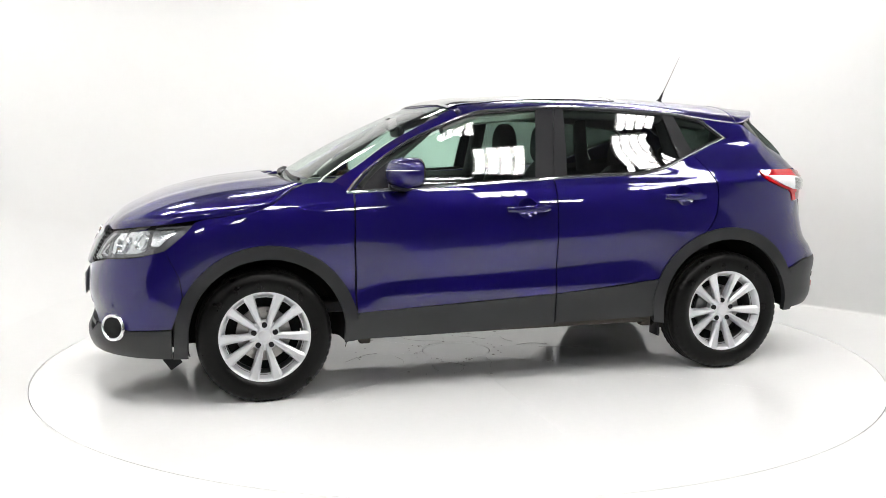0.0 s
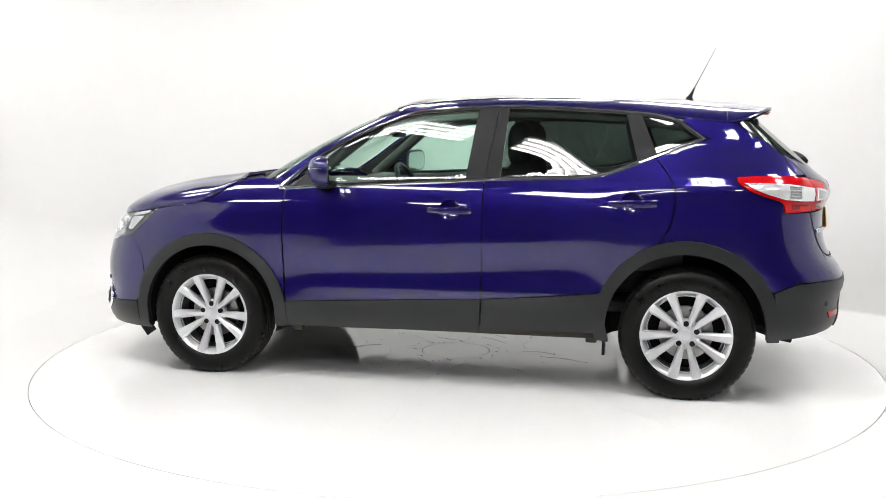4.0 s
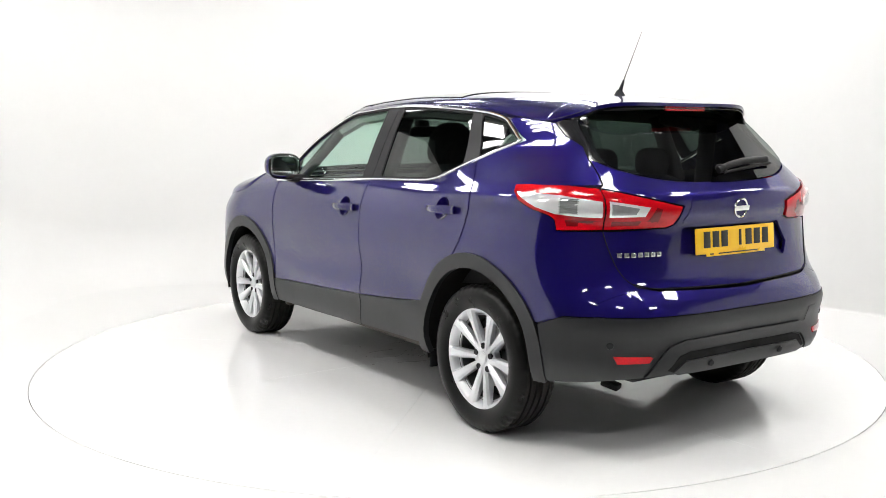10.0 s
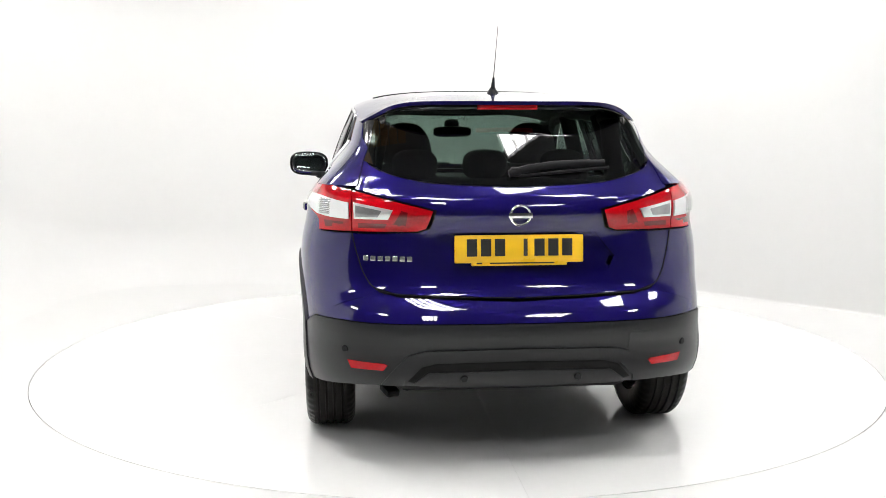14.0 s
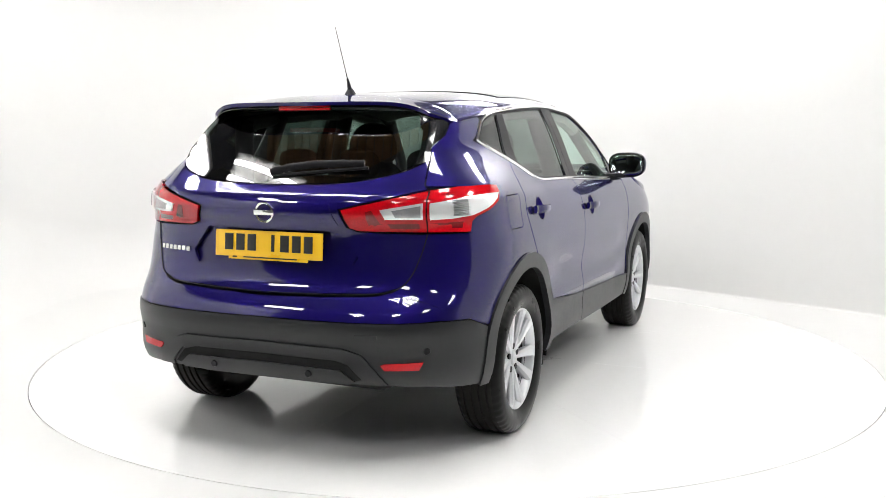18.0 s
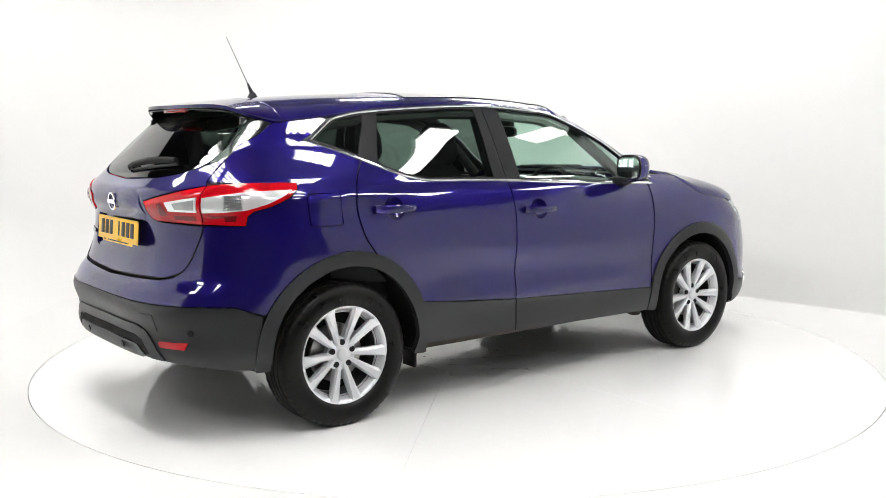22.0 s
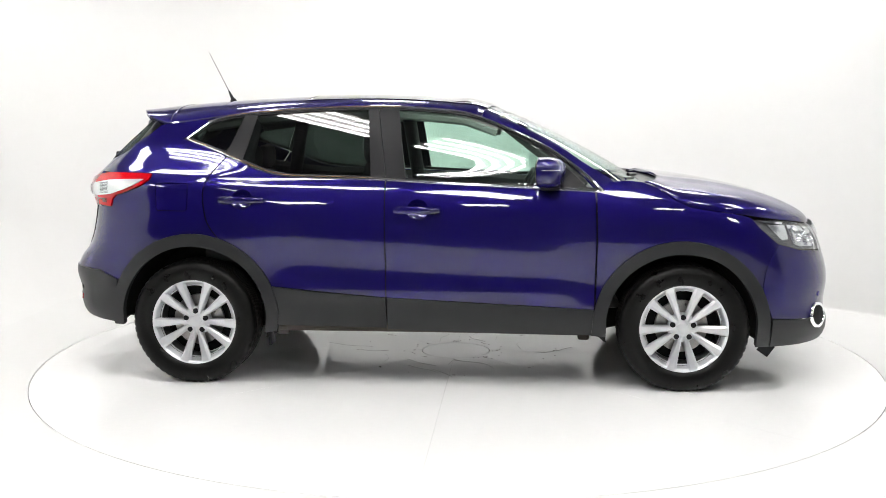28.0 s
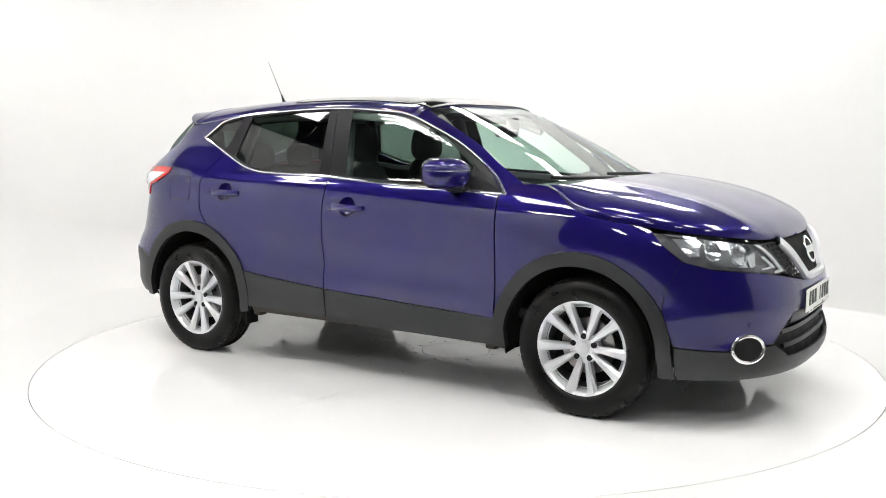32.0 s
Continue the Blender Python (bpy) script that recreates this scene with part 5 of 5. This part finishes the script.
def front_details(car):
    L = LOWER
    # honeycomb: rows of small hexagonal rims over the black grille
    for sg in (1, -1):
        for row in range(9):
            for col in range(9):
                y, z = 0.17 + col * 0.036 + (0.018 if row % 2 else 0), 0.70 + row * 0.0205
                lim = 0.39 + (z - 0.72) * 0.62
                if y > lim - 0.01 or y < 0.16 + (z - 0.66) * 0.75:
                    continue
                bm = bmesh.new()
                m = on_skin(L, "f", y * sg, z, -0.004)
                o = [bm.verts.new((0.0165 * math.cos(radians(60 * k)), 0.0115 * math.sin(radians(60 * k)), 0.0)) for k in range(6)]
                i = [bm.verts.new((0.0125 * math.cos(radians(60 * k)), 0.0085 * math.sin(radians(60 * k)), 0.003)) for k in range(6)]
                for k in range(6):
                    bm.faces.new((o[k], o[(k + 1) % 6], i[(k + 1) % 6], i[k]))
                bmesh.ops.transform(bm, matrix=m, verts=bm.verts)
                part("grille_cell", bm, GLOSSBLACK, car)
    # chrome V with the badge
    def vee(bm):
        pts = bend((0.335, 0.858), (0.268, 0.79), (0.185, 0.70), (0.14, 0.672), (0.0, 0.668))
        rows = []
        for k, (y, z) in enumerate(pts):
            w = 0.050 if k < len(pts) * 0.6 else 0.034
            d = Vector(pts[min(k + 1, len(pts) - 1)]) - Vector(pts[max(k - 1, 0)])
            d.normalize()
            n = Vector((d.y, -d.x))
            rows.append([bm.verts.new(L.at(L.q("f", y + n.x * o * w, z + n.y * o * w), z + n.y * o * w, h)) for o, h in ((-0.5, -0.01), (-0.45, 0.012), (0.1, 0.022), (0.5, 0.010), (0.5, -0.01))])
        for A, B in zip(rows, rows[1:]):
            for i in range(4):
                bm.faces.new((A[i], A[i + 1], B[i + 1], B[i]))
        bmesh.ops.recalc_face_normals(bm, faces=bm.faces)
    pair("grille_chrome", vee, ALLOY, car, "satin chrome V-shaped grille bar")
    emblem(car, on_skin(L, "f", 0.0, 0.785, 0.012), 0.07)
    # headlamp: chrome facets, two dished reflectors, a light guide and an arrow under a clear lens
    guide = surface("frosted light guide", (0.42, 0.43, 0.44), 0.35, metal=0.1, vary=0.08)
    facets = (
        ("lamp_reflector", [("x", 1.668, 0.917), ("x", 1.76, 0.912), ("x", 1.84, 0.903), ("x", 1.84, 0.893), ("x", 1.76, 0.902)], CHROME, -0.008),
        ("lamp_reflector", [("x", 1.745, 0.898), ("x", 1.855, 0.890), ("x", 1.872, 0.815), ("x", 1.83, 0.812)], REFLECTOR, -0.014),
        ("lamp_reflector", [("x", 1.872, 0.893), ("f", 0.63, 0.878), ("f", 0.625, 0.762), ("x", 1.945, 0.772), ("x", 1.90, 0.79)], REFLECTOR, -0.016),
        ("lamp_reflector", [("f", 0.622, 0.872), ("f", 0.565, 0.866), ("f", 0.562, 0.82), ("f", 0.585, 0.765), ("f", 0.615, 0.758)], CHROME, -0.012),
        ("light_guide", [("f", 0.525, 0.860), ("f", 0.498, 0.856), ("f", 0.392, 0.726), ("f", 0.47, 0.722), ("f", 0.47, 0.732), ("f", 0.425, 0.738)], guide, -0.008),
        ("running_lamp", [("f", 0.535, 0.800), ("f", 0.515, 0.805), ("f", 0.455, 0.748), ("f", 0.555, 0.742), ("f", 0.553, 0.752), ("f", 0.490, 0.757)], REFLECTOR, -0.009),
    )
    lamps_of = [o for o in car.children if o.name.startswith("headlamp") and "lens" not in o.name]
    for sg, lamp in zip((1, -1), lamps_of):
        for name, pts, mat, lift in facets:
            panel(name, L, pts, mat, lamp, lift=lift, thick=0.006, grid=0.02, gap=0.0, sides=(sg,))
        for kind, a, z, w, h in (("x", 1.915, 0.838, 0.070, 0.098), ("f", 0.652, 0.818, 0.085, 0.100)):
            bm = bmesh.new()
            m = on_skin(L, kind, a, z, -0.006)
            prof = ((1.0, 0.0), (0.97, 0.004), (0.90, 0.0), (0.72, -0.022), (0.45, -0.036), (0.22, -0.040))
            rows = [[bm.verts.new(m @ Vector((w / 2 * r * math.cos(t), h / 2 * r * math.sin(t), d))) for t in (2 * math.pi * k / 28 for k in range(28))] for r, d in prof]
            for A, B in zip(rows, rows[1:]):
                for k in range(28):
                    bm.faces.new((A[k], A[(k + 1) % 28], B[(k + 1) % 28], B[k]))
            if sg < 0:
                flipped(bm)
            part("lamp_reflector", bm, CHROME, lamp, "dished chrome reflector")
            bm = bmesh.new()
            bmesh.ops.create_uvsphere(bm, u_segments=16, v_segments=10, radius=0.011)
            bmesh.ops.transform(bm, matrix=m @ pose(0, 0, -0.026), verts=bm.verts)
            if sg < 0:
                flipped(bm)
            part("lamp_bulb", bm, DARK, lamp)
    # plate, lower grille, fog lamps
    m = Matrix.Translation((2.222, 0, 0.565)) @ Matrix(((0, 0, 1), (1, 0, 0), (0, 1, 0))).to_4x4()
    plate("number_plate", car, m, WHITEPLATE, 0.525, 0.112)
    wrap("lower_grille", L, [("f", 0.0, 0.235), ("f", 0.56, 0.24), ("f", 0.66, 0.385), ("f", 0.50, 0.55), ("f", 0.0, 0.55)], "f", DARK, car, lift=-0.030, label="black lower grille")
    wrap("plate_carrier", L, [("f", 0.0, 0.475), ("f", 0.38, 0.475), ("f", 0.37, 0.535), ("f", 0.0, 0.535)], "f", CLAD, car, lift=-0.002)
    for z in (0.375, 0.44):
        wrap("grille_slat", L, [("f", 0.0, z - 0.011), ("f", 0.43, z - 0.011), ("f", 0.43, z + 0.011), ("f", 0.0, z + 0.011)], "f", CLAD, car, lift=-0.012, thick=0.018)
    for sg in (1, -1):
        m = on_skin(L, "f", 0.67 * sg, 0.39, 0.004)
        bm = bmesh.new()
        sweep(bm, [m @ Vector((0.084 * math.cos(a), 0.060 * math.sin(a), 0.0)) for a in (2 * math.pi * k / 40 for k in range(40))], 0.010, 8, closed=True)
        fog = part("fog_lamp_ring", bm, CHROME, car, "chrome ring round a dark fog lamp")
        bm = bmesh.new()
        bmesh.ops.create_uvsphere(bm, u_segments=28, v_segments=14, radius=1)
        bmesh.ops.scale(bm, vec=(0.082, 0.058, 0.010), verts=bm.verts)
        bmesh.ops.transform(bm, matrix=m, verts=bm.verts)
        part("fog_lamp", bm, DARK, fog, "dark fog lamp")
        bm = bmesh.new()
        bmesh.ops.create_cone(bm, cap_ends=True, segments=20, radius1=0.014, radius2=0.012, depth=0.005)
        bmesh.ops.transform(bm, matrix=on_skin(L, "f", 0.66 * sg, 0.505, 0.003), verts=bm.verts)
        part("parking_sensor", bm, PAINT, car)
    # cowl and front wipers
    def cowl_edge(x):
        return 0.80, 1.085, 1.105
    dome("cowl", lambda w, v: 1.09 - 0.10 * v * v + w * 0.16, cowl_edge, SATIN, car, thick=0.01, label="black plastic cowl under the windscreen")
    for y0, y1 in ((0.55, -0.05), (-0.10, -0.62)):
        bm = bmesh.new()
        pts = []
        for k in range(9):
            y = y0 + (y1 - y0) * k / 8
            z = 1.112 + 0.02 * k / 8
            pts.append(UPPER.at(UPPER.q("f", y, z), z, 0.012))
        sweep(bm, pts, 0.010, 8)
        w = part("wiper", bm, SATIN, car, "black windscreen wiper")
    wrap("screen_band", UPPER, [("f", y, header(y)[1] - 0.03) for y in (0.0, 0.15, 0.30, 0.42, 0.52)] + [("f", y, header(y)[1] - 0.002) for y in (0.55, 0.45, 0.30, 0.15, 0.0)], "f", SATIN, car, lift=-0.010, thick=0.003)


def seat(car, y, mat):
    bm = bmesh.new()
    soft_box(bm, (-0.10, y, 0.60), (0.56, 0.50, 0.20), 3.2)
    root = part("front_seat", bm, mat, car, "dark cloth front seat")
    bm = bmesh.new()
    vs = soft_box(bm, (0, 0, 0.34), (0.17, 0.48, 0.74), 3.0)
    for v in vs:
        if v.co.z > 0.5:
            v.co.y *= 1 - 0.9 * (v.co.z - 0.5) ** 1.2
    bmesh.ops.transform(bm, matrix=Matrix.Translation((-0.24, y, 0.52)) @ pose(0, 0, 0, 0, -13, 0), verts=bm.verts)
    part("backrest", bm, mat, root)
    bm = bmesh.new()
    for v in soft_box(bm, (-0.385, y, 1.30), (0.125, 0.295, 0.25), 2.6):
        v.co.y = y + (v.co.y - y) * (1 - 1.5 * max(-0.08, v.co.z - 1.30))
    rest = part("headrest", bm, mat, root)
    bm = bmesh.new()
    for s in (-0.06, 0.06):
        rod(bm, (-0.395, y + s, 1.15), (-0.395, y + s, 1.26), 0.007)
    part("headrest_post", bm, STEEL, root)


def cabin(car):
    for y in (0.36, -0.36):
        seat(car, y, CLOTH)
    bm = bmesh.new()
    soft_box(bm, (-0.95, 0, 0.60), (0.56, 1.30, 0.22), 5)
    bench = part("rear_bench", bm, CLOTH, car, "dark cloth rear bench seat")
    bm = bmesh.new()
    vs = soft_box(bm, (0, 0, 0.30), (0.17, 1.30, 0.66), 5)
    bmesh.ops.transform(bm, matrix=Matrix.Translation((-1.10, 0, 0.54)) @ pose(0, 0, 0, 0, -16, 0), verts=bm.verts)
    part("backrest", bm, CLOTH, bench)
    for y in (0.36, 0.02, -0.36):
        bm = bmesh.new()
        soft_box(bm, (-1.215, y, 1.215), (0.10, 0.22, 0.15), 2.8)
        part("headrest", bm, CLOTH, bench)
    bm = bmesh.new()
    vs = soft_box(bm, (0.86, 0, 0.93), (0.56, 1.46, 0.30), 4, seg=32)
    dash = part("dashboard", bm, TRIM, car, "dark dashboard")
    bm = bmesh.new()
    soft_box(bm, (0.64, -0.36, 1.045), (0.22, 0.36, 0.11), 3)
    soft_box(bm, (0.66, 0.0, 0.93), (0.20, 0.30, 0.26), 4)
    part("binnacle", bm, TRIM, dash)
    for y in (0.62, 0.08, -0.08, -0.62):
        bm = bmesh.new()
        vs = soft_box(bm, (0.575, y, 1.0), (0.02, 0.12, 0.07), 5)
        part("air_vent", bm, CHROME, dash, "bright-rimmed air vent")
        bm = bmesh.new()
        vs = soft_box(bm, (0.570, y, 1.0), (0.02, 0.105, 0.055), 5)
        part("air_vent", bm, SATIN, dash)
    bm = bmesh.new()
    m = Matrix.Translation((0.45, -0.36, 0.99)) @ pose(0, 0, 0, 0, -64, 0)
    sweep(bm, [m @ Vector((0.185 * math.cos(a), 0.185 * math.sin(a), 0)) for a in (2 * math.pi * k / 40 for k in range(40))], 0.016, 8, closed=True)
    wheel_ = part("steering_wheel", bm, SATIN, car, "black steering wheel on the right")
    bm = bmesh.new()
    vs = soft_box(bm, (0, 0, 0), (0.16, 0.18, 0.06), 3)
    for a in (0, 90, 180):
        box(bm, (0, 0, 0), (0.03, 0.34, 0.02) if a == 90 else (0.30 if a == 0 else 0.02, 0.03, 0.02), 0.004)
    bmesh.ops.transform(bm, matrix=m @ pose(0, 0, -0.03), verts=bm.verts)
    part("steering_hub", bm, TRIM, wheel_)
    bm = bmesh.new()
    soft_box(bm, (0.43, 0.0, 1.372), (0.045, 0.25, 0.07), 4)
    inner = part("cabin_mirror", bm, SATIN, car, "black cabin mirror")
    bm = bmesh.new()
    soft_box(bm, (0.47, 0.0, 1.415), (0.07, 0.10, 0.08), 3)
    part("sensor_box", bm, SATIN, inner)
    # lining under the roof, with pillars
    bm = bmesh.new()
    rows = []
    for i in range(25):
        x = 0.30 - 1.86 * i / 24
        rows.append([bm.verts.new((x, v * 0.60, min(ROOF_TOP(x) - 0.05, 1.535) - 0.05 * v ** 4)) for v in [-1 + j / 8 for j in range(17)]])
    for A, B in zip(rows, rows[1:]):
        for j in range(16):
            bm.faces.new((A[j], A[j + 1], B[j + 1], B[j]))
    part("headlining", bm, GREYTRIM, car, "light grey roof lining")

    for a, b, r in (((-0.24, 0.71, 1.06), (-0.29, 0.595, 1.46), 0.045), ((-1.10, 0.69, 1.10), (-1.02, 0.59, 1.46), 0.045), ((-1.36, 0.59, 1.10), (-1.44, 0.53, 1.42), 0.045), ((0.80, 0.71, 1.08), (0.34, 0.60, 1.44), 0.034)):
        pair("pillar_lining", lambda bm, a=a, b=b, r=r: rod(bm, a, b, r, seg=12), PILLARTRIM if r < 0.04 else TRIM, car)

    def rail(bm):
        sweep(bm, [UPPER.at(x, ROOF_EDGE(x) - 0.012, -0.05) for x in (0.30, 0.1, -0.2, -0.6, -1.0, -1.3)], 0.035, 8)
    pair("roof_rail_lining", rail, GREYTRIM, car)

    def card(bm):
        pts = [(0.78, 1.045), (0.2, 1.085), (-0.30, 1.095), (-0.9, 1.12), (-1.3, 1.17)]
        rows = [[bm.verts.new((x, y, z + dz)) for y, dz in ((0.775, 0.0), (0.73, 0.012), (0.70, -0.02), (0.70, -0.5))] for x, z in pts]
        for A, B in zip(rows, rows[1:]):
            for i in range(3):
                bm.faces.new((A[i], A[i + 1], B[i + 1], B[i]))
    pair("door_card", card, TRIM, car, "dark door lining")
    bm = bmesh.new()
    box(bm, (-1.52, 0, 1.09), (0.55, 1.26, 0.02), 0.006)
    part("parcel_shelf", bm, TRIM, car)
    bm = bmesh.new()
    box(bm, (-0.3, 0, 0.44), (2.6, 1.36, 0.06), 0.02)
    box(bm, (0.15, 0, 0.60), (0.9, 0.22, 0.3), 0.03)
    part("cabin_floor", bm, TRIM, car)


def build_car():
    car = new("car")
    tagged(car, "ink blue metallic compact SUV with black cladding on a turntable", "car")
    build_body(car)
    glass_and_trim(car)
    bumpers(car)
    lamps(car)
    inner_shell(car)
    spoiler(car)
    mirror(car)
    rear_details(car)
    front_details(car)
    cabin(car)
    for x in (FRONT_AXLE, REAR_AXLE):
        for flip in (False, True):
            wheel(car, x, -0.772 if flip else 0.772, flip)
    return car


build_floor()
build_walls()
build_lights()
TABLE = build_turntable()
CAR = build_car()


def turn(t):
    return 196.463 - 7.1436 * t


def motions():
    walk(CAR, [(t, pose(0, 0, 0, 0, 0, turn(t)) @ pose(-0.0614, -0.0159, 0)) for t in range(33)])
    walk(TABLE, [(t, pose(0, 0, 0, 0, 0, turn(t))) for t in range(33)])


motions()
